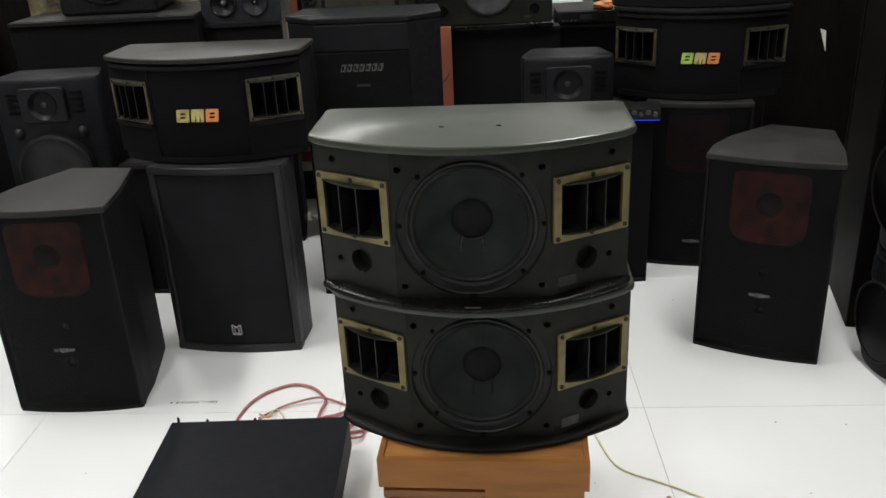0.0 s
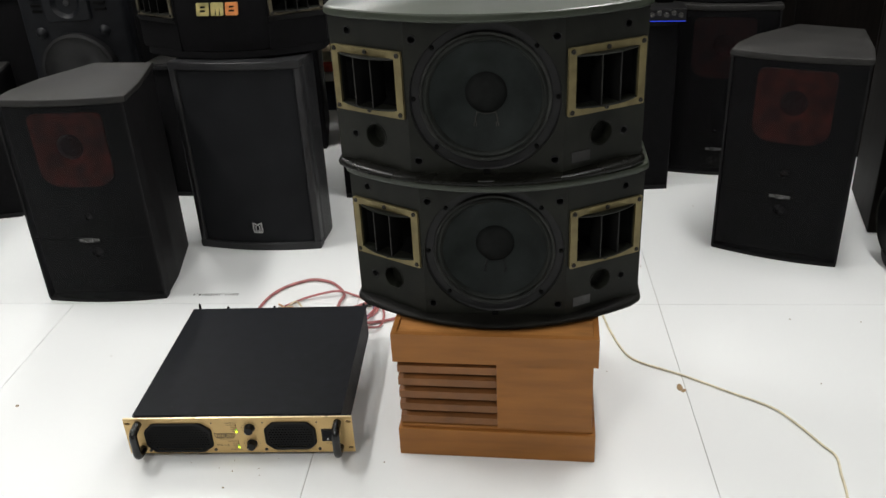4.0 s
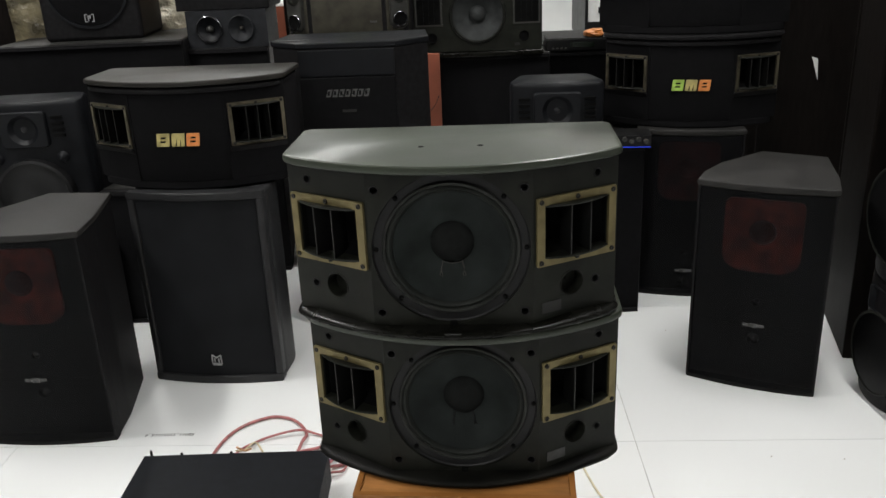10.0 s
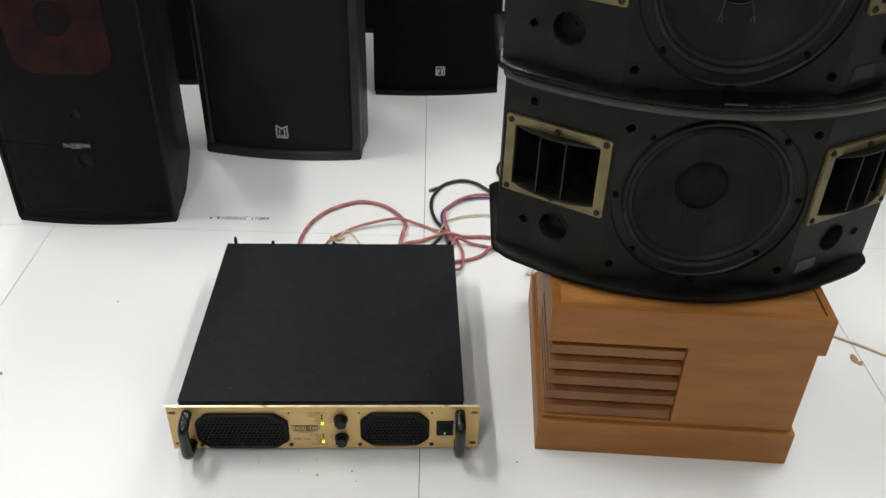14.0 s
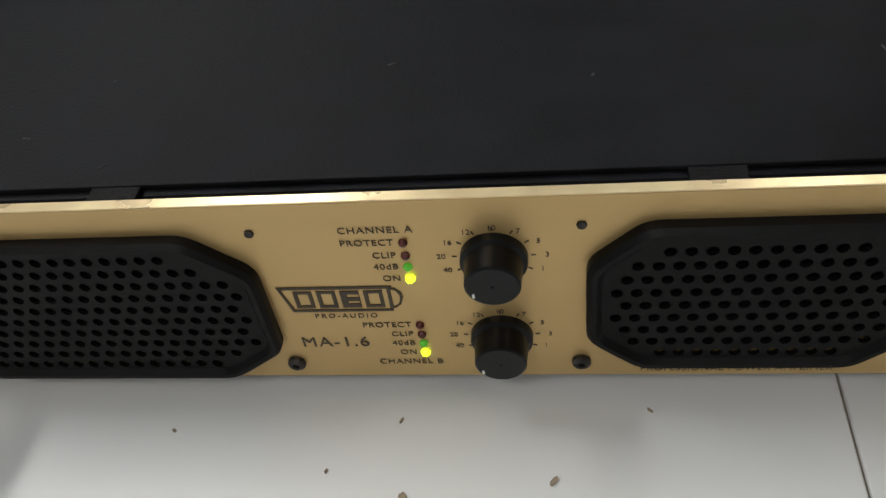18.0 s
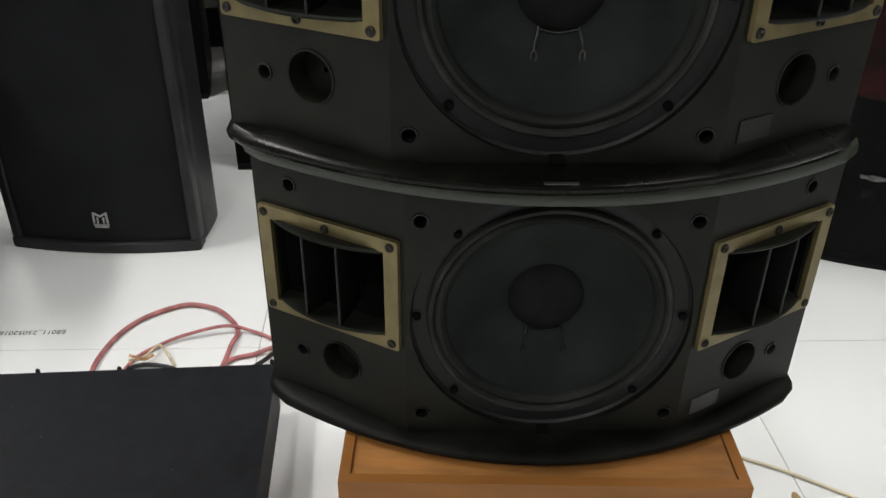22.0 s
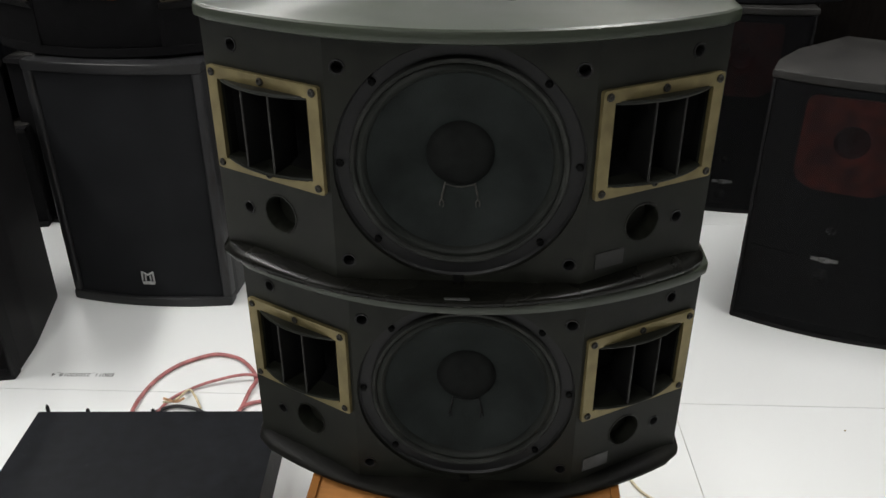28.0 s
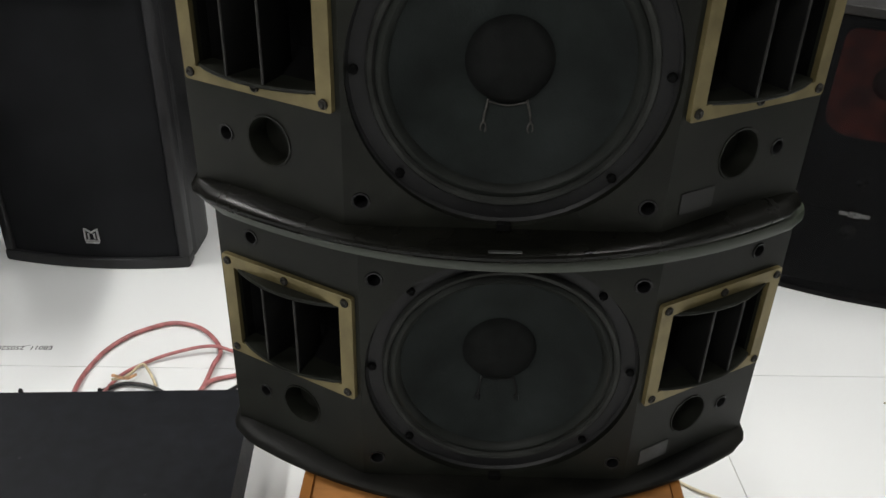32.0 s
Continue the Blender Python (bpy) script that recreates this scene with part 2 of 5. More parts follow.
M_CLOTH = mat("black_grille_cloth", (0.0054, 0.0053, 0.0058), rough=0.9, noise_scale=60, vary=0.15, bump=0.7, bump_scale=1500, spec=0.08)
M_RED = mat("red_horn_plastic", (0.38, 0.052, 0.030), rough=0.45, noise_scale=20, vary=0.4)
M_SILVER = mat("silver_badge", (0.10, 0.10, 0.098), rough=0.3, metal=0.7, noise_scale=60, vary=0.1)
M_WHITEINK = mat("white_ink", (0.72, 0.72, 0.70), rough=0.6, noise_scale=90, vary=0.1, bump=0)
M_GREYINK = mat("grey_print", (0.30, 0.30, 0.30), rough=0.7, noise_scale=90, vary=0.3, bump=0)
M_CABLE_RED = mat("pink_red_cable", (0.36, 0.125, 0.122), rough=0.42, noise_scale=60, vary=0.2, coat=0.2)
M_CABLE_BLACK = mat("black_cable", (0.012, 0.012, 0.013), rough=0.45, noise_scale=60, vary=0.2)
M_CABLE_CREAM = mat("cream_cable", (0.50, 0.42, 0.27), rough=0.5, noise_scale=60, vary=0.2)
M_CABLE_PURPLE = mat("purple_cable", (0.10, 0.05, 0.17), rough=0.45, noise_scale=60, vary=0.2)
M_COPPER = mat("bare_copper_wire", (0.60, 0.36, 0.20), rough=0.4, metal=0.6, noise_scale=100, vary=0.2)
M_LED = glow("lit_yellow_green_led", (0.62, 1.0, 0.02), 3.5)
M_LEDG = glow("lit_dim_green_led", (0.12, 0.6, 0.04), 0.14)
M_LEDOFF = mat("unlit_dark_red_led", (0.08, 0.012, 0.008), rough=0.3, noise_scale=90, vary=0.1, bump=0)
M_BLUE = glow("blue_lit_edge", (0.03, 0.07, 0.9), 0.4)
M_LABEL = mat("grey_paper_label", (0.0095, 0.0095, 0.0085), rough=0.6, noise_scale=60, vary=0.25, bump=0.05)
M_ORANGE = mat("orange_red_board", (0.235, 0.066, 0.034), rough=0.6, noise_scale=10, vary=0.12, bump=0.1)
M_MONITOR = mat("blue_grey_moulded_plastic", (0.0042, 0.0047, 0.0060), rough=0.5, noise_scale=18, vary=0.2, bump=0.3, bump_scale=800, spec=0.2)
M_GREEN = mat("dark_khaki_cloth", (0.056, 0.052, 0.040), rough=0.75, noise_scale=20, vary=0.2, bump=0.4, bump_scale=900, spec=0.2)
M_CARD = mat("brown_cardboard", (0.30, 0.20, 0.10), rough=0.8, noise_scale=12, vary=0.15, bump=0.2)
M_BAG = mat("wrinkled_beige_plastic", (0.45, 0.41, 0.30), rough=0.35, noise_scale=14, vary=0.3, bump=0.8, bump_scale=25, bump_dist=0.02)
M_PAPER = mat("white_paper", (0.75, 0.75, 0.73), rough=0.7, noise_scale=30, vary=0.04, bump=0.05)
M_DIRT = mat("brown_debris", (0.30, 0.24, 0.17), rough=0.9, noise_scale=80, vary=0.3)
M_ORPEEL = mat("orange_plastic", (0.75, 0.25, 0.06), rough=0.5, noise_scale=40, vary=0.2)
M_BADGE_GOLD = mat("gold_badge_foil", (0.50, 0.42, 0.17), rough=0.35, metal=0.4, noise_scale=25, vary=0.25)
M_BADGE_ORANGE = mat("orange_badge_foil", (0.80, 0.27, 0.08), rough=0.35, metal=0.2, noise_scale=25, vary=0.2)
M_BADGE_LIME = mat("lime_badge_foil", (0.42, 0.62, 0.12), rough=0.35, metal=0.3, noise_scale=25, vary=0.2)
M_BADGE_BLUE = mat("blue_badge_foil", (0.08, 0.13, 0.85), rough=0.35, metal=0.2, noise_scale=25, vary=0.2)
M_LAMP = glow("white_lamp_diffuser", (1.0, 0.98, 0.94), 4.0)
M_LAMPBODY = mat("white_lamp_housing", (0.7, 0.7, 0.7), rough=0.4, noise_scale=20, vary=0.05)


# ---- mesh helpers ----
I4 = Matrix.Identity(4)


def part(name, bm, material, parent, label=""):
    """Links a bmesh as one mesh object under its thing."""
    bmesh.ops.recalc_face_normals(bm, faces=bm.faces)
    me = bpy.data.meshes.new(name)
    bm.to_mesh(me)
    bm.free()
    me.materials.append(material)
    ob = new(name, me)
    ob.parent = parent
    if label:
        tagged(ob, label)
    return ob


def thing(name, m, label, category, group="", kind=""):
    ob = new(name)
    ob.empty_display_size = 0.05
    ob.matrix_world = m
    return tagged(ob, label, category, group, kind)


def smooth(ob, angle=40):
    me = ob.data
    me.polygons.foreach_set("use_smooth", [True] * len(me.polygons))
    me.set_sharp_from_angle(angle=radians(angle))
    return ob


def box(x0, x1, y0, y1, z0, z1, bevel=0.0, seg=2, m=I4):
    bm = bmesh.new()
    vs = [bm.verts.new(m @ Vector((x, y, z))) for x in (x0, x1) for y in (y0, y1) for z in (z0, z1)]
    for f in ((0, 1, 3, 2), (4, 6, 7, 5), (0, 4, 5, 1), (2, 3, 7, 6), (0, 2, 6, 4), (1, 5, 7, 3)):
        bm.faces.new([vs[i] for i in f])
    if bevel:
        bmesh.ops.bevel(bm, geom=bm.edges[:], offset=bevel, segments=seg, affect="EDGES", profile=0.6)
    return bm


def loft(rings, caps=True, closed=True, m=I4):
    """Skins a row of rings, each a list of places of one length."""
    bm = bmesh.new()
    rows = [[bm.verts.new(m @ Vector(p)) for p in ring] for ring in rings]
    n = len(rows[0])
    for a, b in zip(rows, rows[1:]):
        for i in range(n if closed else n - 1):
            j = (i + 1) % n
            bm.faces.new((a[i], a[j], b[j], b[i]))
    if caps:
        bm.faces.new(rows[0][::-1])
        bm.faces.new(rows[-1])
    return bm


def prism(poly, z0, z1, edge=0.0, m=I4):
    """An upright prism over a plan outline, its top and bottom edges rounded by edge."""
    cx, cy = sum(p[0] for p in poly) / len(poly), sum(p[1] for p in poly) / len(poly)
    hx = (max(p[0] for p in poly) - min(p[0] for p in poly)) / 2
    hy = (max(p[1] for p in poly) - min(p[1] for p in poly)) / 2

    def ring(d, z):
        return [(cx + (x - cx) * (1 - d / hx), cy + (y - cy) * (1 - d / hy), z) for x, y in poly]
    if not edge:
        return loft([ring(0, z0), ring(0, z1)], m=m)
    e = edge
    return loft([ring(e, z0), ring(e * 0.3, z0 + e * 0.3), ring(0, z0 + e), ring(0, z1 - e), ring(e * 0.3, z1 - e * 0.3), ring(e, z1)], m=m)


def arc_round(poly, r, n=4):
    """The outline with its corners rounded by radius r."""
    out = []
    for i, p in enumerate(poly):
        a, b, c = Vector(poly[i - 1]), Vector(p), Vector(poly[(i + 1) % len(poly)])
        d0, d1 = min(r, (a - b).length * 0.45), min(r, (c - b).length * 0.45)
        s, e = b + (a - b).normalized() * d0, b + (c - b).normalized() * d1
        for k in range(n + 1):
            t = k / n
            q = s * (1 - t) ** 2 + b * 2 * t * (1 - t) + e * t * t
            out.append((q.x, q.y))
    return out


def circle(cx, cy, r, n=24, ry=None, turn=0.0):
    return [(cx + r * math.cos(turn + 2 * math.pi * i / n), cy + (ry or r) * math.sin(turn + 2 * math.pi * i / n)) for i in range(n)]


def rect(x0, x1, y0, y1):
    return [(x0, y0), (x1, y0), (x1, y1), (x0, y1)]


def sheet(outer, holes, place, thick):
    """A flat plate with holes. place(u, v, w) gives a place; the plate reaches from w = 0 back to -thick."""
    bm = bmesh.new()
    edges = []
    loops = []
    for loop in [outer] + list(holes):
        vs = [bm.verts.new((u, v, 0)) for u, v in loop]
        loops.append(vs)
        edges += [bm.edges.new((vs[i], vs[(i + 1) % len(vs)])) for i in range(len(vs))]
    bmesh.ops.triangle_fill(bm, use_beauty=True, edges=edges)
    back = {}
    for v in bm.verts[:]:
        back[v] = bm.verts.new((v.co.x, v.co.y, -thick))
    for f in bm.faces[:]:
        bm.faces.new([back[v] for v in f.verts][::-1])
    for vs in loops:
        for i in range(len(vs)):
            a, b = vs[i], vs[(i + 1) % len(vs)]
            bm.faces.new((a, b, back[b], back[a]))
    for v in bm.verts:
        v.co = Vector(place(*v.co))
    return bm


def flat(u, v, w):
    """Plan of an upright plate that faces the viewer (towards -y)."""
    return (u, -w, v)


def lathe(profile, n=40, m=I4):
    """Turns a profile of (radius, depth) round the y axis."""
    rings = [[(r * math.cos(2 * math.pi * i / n), d, r * math.sin(2 * math.pi * i / n)) for i in range(n)] for r, d in profile]
    return loft(rings, caps=False, m=m)


def knob_shape(r, length, n=24, m=I4):
    bm = lathe([(0.0005, -length), (r * 0.86, -length), (r * 0.97, -length + 0.001), (r, 0.0)], n, m)
    return bm


def spline(pts, per=10):
    ps = [Vector(p) for p in pts]
    ps = [ps[0] * 2 - ps[1]] + ps + [ps[-1] * 2 - ps[-2]]
    out = []
    for i in range(1, len(ps) - 2):
        a, b, c, d = ps[i - 1:i + 3]
        for k in range(per):
            t = k / per
            out.append(0.5 * ((2 * b) + (c - a) * t + (2 * a - 5 * b + 4 * c - d) * t * t + (3 * b - a - 3 * c + d) * t ** 3))
    return out + [ps[-2]]


def tube(pts, r, n=8, per=10, smoothed=True):
    path = spline(pts, per) if smoothed else [Vector(p) for p in pts]
    rings, up = [], Vector((0, 0, 1))
    for i, p in enumerate(path):
        d = (path[min(i + 1, len(path) - 1)] - path[max(i - 1, 0)]).normalized()
        if abs(d.dot(up)) > 0.95:
            up = Vector((0, 1, 0)) if abs(d.y) < 0.9 else Vector((1, 0, 0))
        side = d.cross(up).normalized()
        top = side.cross(d).normalized()
        up = top
        rings.append([p + side * r * math.cos(2 * math.pi * k / n) + top * r * math.sin(2 * math.pi * k / n) for k in range(n)])
    return loft(rings)


def merged(*bms):
    out = bmesh.new()
    for b in bms:
        me = bpy.data.meshes.new("part_of_merge")
        b.to_mesh(me)
        b.free()
        out.from_mesh(me)
        bpy.data.meshes.remove(me)
    return out


def letters(text, size, m, material, parent, name="lettering", align="CENTER", spacing=1.0):
    """Words in the built-in font as a flat mesh, reading along m's x with m's y upwards."""
    cu = bpy.data.curves.new("words", "FONT")
    cu.body, cu.size, cu.align_x, cu.align_y, cu.extrude = text, size, align, "CENTER", 0.00008
    cu.space_character = spacing
    tmp = bpy.data.objects.new("words", cu)
    scene.collection.objects.link(tmp)
    bpy.context.view_layer.update()
    me = bpy.data.meshes.new_from_object(tmp.evaluated_get(bpy.context.evaluated_depsgraph_get()))
    bpy.data.objects.remove(tmp)
    bpy.data.curves.remove(cu)
    me.transform(m)
    me.materials.clear()
    me.materials.append(material)
    me.name = name
    ob = new(name, me)
    ob.parent = parent
    return ob


FACE = pose(0, 0, 0, 90, 0, 0)      # lettering upright, facing -y


def bars(items, place, thick=0.001):
    """Plain raised blocks from outlines."""
    return merged(*[sheet(poly, [], place, thick) for poly in items])


# ---- setting ----
floor = tagged(new("floor"), "white glossy ceramic tile floor with thin grey joints", "floor", kind="structure")
X_L, X_R, Y_F, Y_B = -3.4, 2.4, -3.2, 7.5
part("grout_bed", box(X_L, X_R, Y_F, Y_B, -0.08, -0.0018), M_GROUT, floor)


def wall(name, bm, label, material=M_WALL_SIDE):
    ob = part(name, bm, material, None)
    return tagged(ob, label, "wall", kind="structure")


wall("wall_north", box(X_L, X_R, Y_B, Y_B + 0.12, -0.08, CEIL), "plain white painted back wall of the showroom", M_WALL)
# these three walls stay out of view; their grey dims the room's bounce
wall("wall_south", box(X_L, X_R, Y_F - 0.12, Y_F, -0.08, CEIL), "unseen wall behind the viewer, plain grey to cut bounced light")
wall("wall_west", box(X_L - 0.12, X_L, Y_F - 0.12, Y_B + 0.12, -0.08, CEIL), "unseen side wall, plain grey to cut bounced light")
wall("wall_east", box(X_R, X_R + 0.12, Y_F - 0.12, Y_B + 0.12, -0.08, CEIL), "unseen wall behind the tall speakers, plain grey to cut bounced light")
tagged(part("ceiling", box(X_L - 0.12, X_R + 0.12, Y_F - 0.12, Y_B + 0.12, CEIL, CEIL + 0.1), M_CEIL, None), "plain white ceiling", "ceiling", kind="structure")

lamp_data = bpy.data.lights.new("ceiling_lamp_light", "AREA")
lamp_data.shape, lamp_data.size, lamp_data.size_y = "RECTANGLE", 0.2, 1.2
lamp_data.color = (1.0, 0.985, 0.96)
# lamps out of view, added and placed for the light they give
for lx, ly, share in LAMPS:
    fix = thing("ceiling_lamp", pose(lx, ly, CEIL), "unseen white batten lamp added on the ceiling to light the room", "lamp", "ceiling lamps")
    part("housing", box(-0.12, 0.12, -0.62, 0.62, -0.05, 0, 0.006), M_LAMPBODY, fix)
    part("diffuser", box(-0.1, 0.1, -0.6, 0.6, -0.062, -0.0505, 0.004), M_LAMP, fix, "glowing white diffuser")
    tube_data = lamp_data.copy()
    tube_data.energy = LAMP_POWER * share
    lo = new("lamp_light", tube_data)
    lo.matrix_world = pose(lx, ly, CEIL - 0.07)


# ---- karaoke speakers: bowed cabinets with two gold-framed horns ----
HW, BOW, DEEP, TALL = 0.2825, 0.104, 0.30, 0.3015
SEAM, BY, TILT = 0.1365, 0.035, radians(29.5)      # inner edge of the side baffles, their depth and turn


def plate_outline(d=0.0):
    pts = []
    for i in range(33):
        x = -0.262 + 0.524 * i / 32
        pts.append((x, BOW * (x / HW) ** 2))
    end = [(0.2715, 0.1005), (0.2785, 0.108), (0.282, 0.118), (HW, 0.132)]
    pts = [(-x, y) for x, y in end[::-1]] + pts + end + [(HW, DEEP - 0.01), (HW - 0.01, DEEP), (-HW + 0.01, DEEP), (-HW, DEEP - 0.01)]
    return [(x * (1 - d / HW), 0.17 + (y - 0.17) * (1 - d / 0.17)) for x, y in pts]


def plate(levels, wide=1.0):
    return loft([[(x * wide, y, z) for x, y in plate_outline(d)] for z, d in levels])


def lip_plate(levels):
    rings = []
    for z_mid, d_mid, z_end, d_end in levels:
        ring = []
        for (x, y), (xm, ym), (xe, ye) in zip(plate_outline(), plate_outline(d_mid), plate_outline(d_end)):
            k = min(1.0, max(0.0, (abs(x) - 0.09) / 0.16)) if y < 0.14 else 1.0
            k = k * k * (3 - 2 * k)
            ring.append((xm + (xe - xm) * k, ym + (ye - ym) * k, z_mid + (z_end - z_mid) * k))
        rings.append(ring)
    return loft(rings)


def side_place(s, inset=0.0):
    c, k = math.cos(TILT), math.sin(TILT)

    def place(u, v, w):
        w = w - inset
        return (s * (SEAM + u * c + w * k), BY + u * k - w * c, v)
    return place


def horn(s, owner, fins=2, band=0.015, gilt=None):
    """One gold-framed horn on a side baffle."""
    P = side_place(s)
    u0, u1, v0, v1 = 0.005, 0.162, 0.1145, 0.2345
    f = part("horn_frame", sheet(arc_round(rect(u0, u1, v0, v1), 0.003, 2), [rect(u0 + band, u1 - band + 0.001, v0 + band - 0.002, v1 - band + 0.001)], lambda u, v, w: P(u, v, w + 0.005), 0.006), gilt or M_GOLD, owner, "worn brass-gold horn frame")
    for u, v in ((u0 + 0.008, v0 + 0.007), (u1 - 0.007, v0 + 0.007), (u0 + 0.008, v1 - 0.007), (u1 - 0.007, v1 - 0.007), ((u0 + u1) / 2, v1 - 0.007), ((u0 + u1) / 2, v0 + 0.007)):
        rings = [[P(*q, w) for q in circle(u, v, r, 10)] for r, w in ((0.0046, 0.0045), (0.0044, 0.0066), (0.003, 0.0074), (0.0012, 0.0062))]
        part("screw", loft(rings), M_RIMSCREW, f)
    a0, a1, b0, b1 = u0 + band - 0.001, u1 - band + 0.002, v0 + band - 0.003, v1 - band + 0.002
    mid = (a0 + a1) / 2

    def ring(w, sx, sz):
        return [P(mid + (u - mid) * sx, (b0 + b1) / 2 + (v - (b0 + b1) / 2) * sz, w) for u, v in rect(a0, a1, b0, b1)]
    part("horn_throat", loft([ring(0.001, 1, 1), ring(-0.014, 0.96, 0.93), ring(-0.03, 0.72, 0.8), ring(-0.048, 0.4, 0.6)], caps=False), M_VOID, owner)
    back = bmesh.new()
    back.faces.new([back.verts.new(p) for p in ring(-0.047, 0.42, 0.62)])
    part("throat_back", back, M_VOID, owner)
    # curved shelves that close the mouth above and below, and fins between them

    def reach(u):
        return 0.002 + 0.016 * math.sin(math.pi * (u - a0) / (a1 - a0)) ** 0.8 if a0 < u < a1 else 0.002
    for v_out, v_in in ((b1, b1 - 0.004), (b0, b0 + 0.0035)):
        rows = []
        for i in range(15):
            u = a0 + (a1 - a0) * i / 14
            d = reach(u)
            rows.append([P(u, v_out, -0.014), P(u, v_out, d - 0.0012), P(u, (v_out + v_in) / 2, d), P(u, v_in, d - 0.001), P(u, v_in, -0.014)])
        smooth(part("horn_lip", loft(rows), M_BAFFLE, owner))
    for i in range(fins):
        u = a0 + (a1 - a0) * ((0.36 + 0.3 * i) if fins == 2 else (0.27 + 0.23 * i))
        d = reach(u) - 0.003
        rows = [[P(u - 0.0011, v, d), P(u + 0.0011, v, d), P(u + 0.0011 + (mid - u) * 0.35, v, -0.03), P(u - 0.0011 + (mid - u) * 0.35, v, -0.03)] for v in (b0 + 0.003, b1 - 0.003)]
        fin = part("horn_fin", loft(rows), M_FIN, owner)
        part("fin_edge", loft([[P(u - 0.0013, v, d), P(u - 0.0009, v, d + 0.0012), P(u + 0.0009, v, d + 0.0012), P(u + 0.0013, v, d)] for v in (b0 + 0.003, b1 - 0.003)]), M_FINEDGE, fin)


def badge(owner, place, w, h, mats):
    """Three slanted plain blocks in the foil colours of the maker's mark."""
    bw = w * 0.3
    for i, mm in enumerate(mats):
        x = -w / 2 + i * w * 0.345
        k = h * 0.12
        part("badge_block", sheet(arc_round([(x, -h / 2), (x + bw, -h / 2), (x + bw + k, h / 2), (x + k, h / 2)], 0.003, 2),
             [[(x + bw * 0.3, -h * 0.22), (x + bw * 0.72, -h * 0.22), (x + bw * 0.76, -h * 0.06), (x + bw * 0.34, -h * 0.06)],
              [(x + bw * 0.36, h * 0.08), (x + bw * 0.76, h * 0.08), (x + bw * 0.8, h * 0.24), (x + bw * 0.4, h * 0.24)]] if i != 1 else
             [[(x + bw * 0.28, -h * 0.5 + 0.0005), (x + bw * 0.42, -h * 0.5 + 0.0005), (x + bw * 0.46, h * 0.1)], [(x + bw * 0.62, -h * 0.5 + 0.0005), (x + bw * 0.76, -h * 0.5 + 0.0005), (x + bw * 0.78, h * 0.1)]],
             place, 0.003), mm, owner, "foil badge block")


# height and inset of the bottom plate's lip: flat in the middle, plump towards the ends
LIP = [(0.0, 0.0015, 0.0, 0.0015), (0.0012, -0.003, 0.001, -0.003), (0.004, -0.0055, 0.003, -0.006), (0.0072, -0.006, 0.006, -0.0075), (0.0095, -0.005, 0.0085, -0.0075),
       (0.0112, -0.002, 0.0110, -0.006), (0.0121, 0.004, 0.0135, -0.002), (0.0125, 0.014, 0.0155, 0.003), (0.0128, 0.025, 0.0170, 0.010), (0.0131, 0.037, 0.0180, 0.036)]
PLAIN_FOOT = [(0.0, 0.012), (0.003, 0.010), (0.02, 0.012)]


def cabinet_shell(owner, lacq, top, foot=LIP):
    side = [(HW - 0.012, 0.122), (HW - 0.008, 0.128), (HW - 0.008, DEEP - 0.006), (HW - 0.022, DEEP - 0.006), (HW - 0.022, 0.122)]
    part("side_wall", prism(side, 0.02, 0.2895), M_CAB, owner)
    part("side_wall", prism([(-x, y) for x, y in side[::-1]], 0.02, 0.2895), M_CAB, owner)
    part("inner_body", prism([(-HW + 0.023, 0.172), (-0.15, 0.115), (0.15, 0.115), (HW - 0.023, 0.172), (HW - 0.023, DEEP - 0.012), (-HW + 0.023, DEEP - 0.012)], 0.02, 0.2895), M_VOID, owner)
    part("back_panel", box(-HW + 0.022, HW - 0.022, DEEP - 0.011, DEEP - 0.002, 0.02, 0.2895), M_CAB, owner)
    smooth(part("top_plate", plate([(0.2865, 0.012), (0.287, 0.003), (0.2885, 0.0005), (0.291, 0), (0.2965, 0), (0.2998, 0.0012), (TALL, 0.004)], 1.024), top, owner, "glossy lacquered top plate with a bowed front"), 30)
    smooth(part("bottom_plate", lip_plate(foot) if foot is LIP else plate(foot), lacq, owner, "lacquered bottom plate with a sloping lip"), 30)


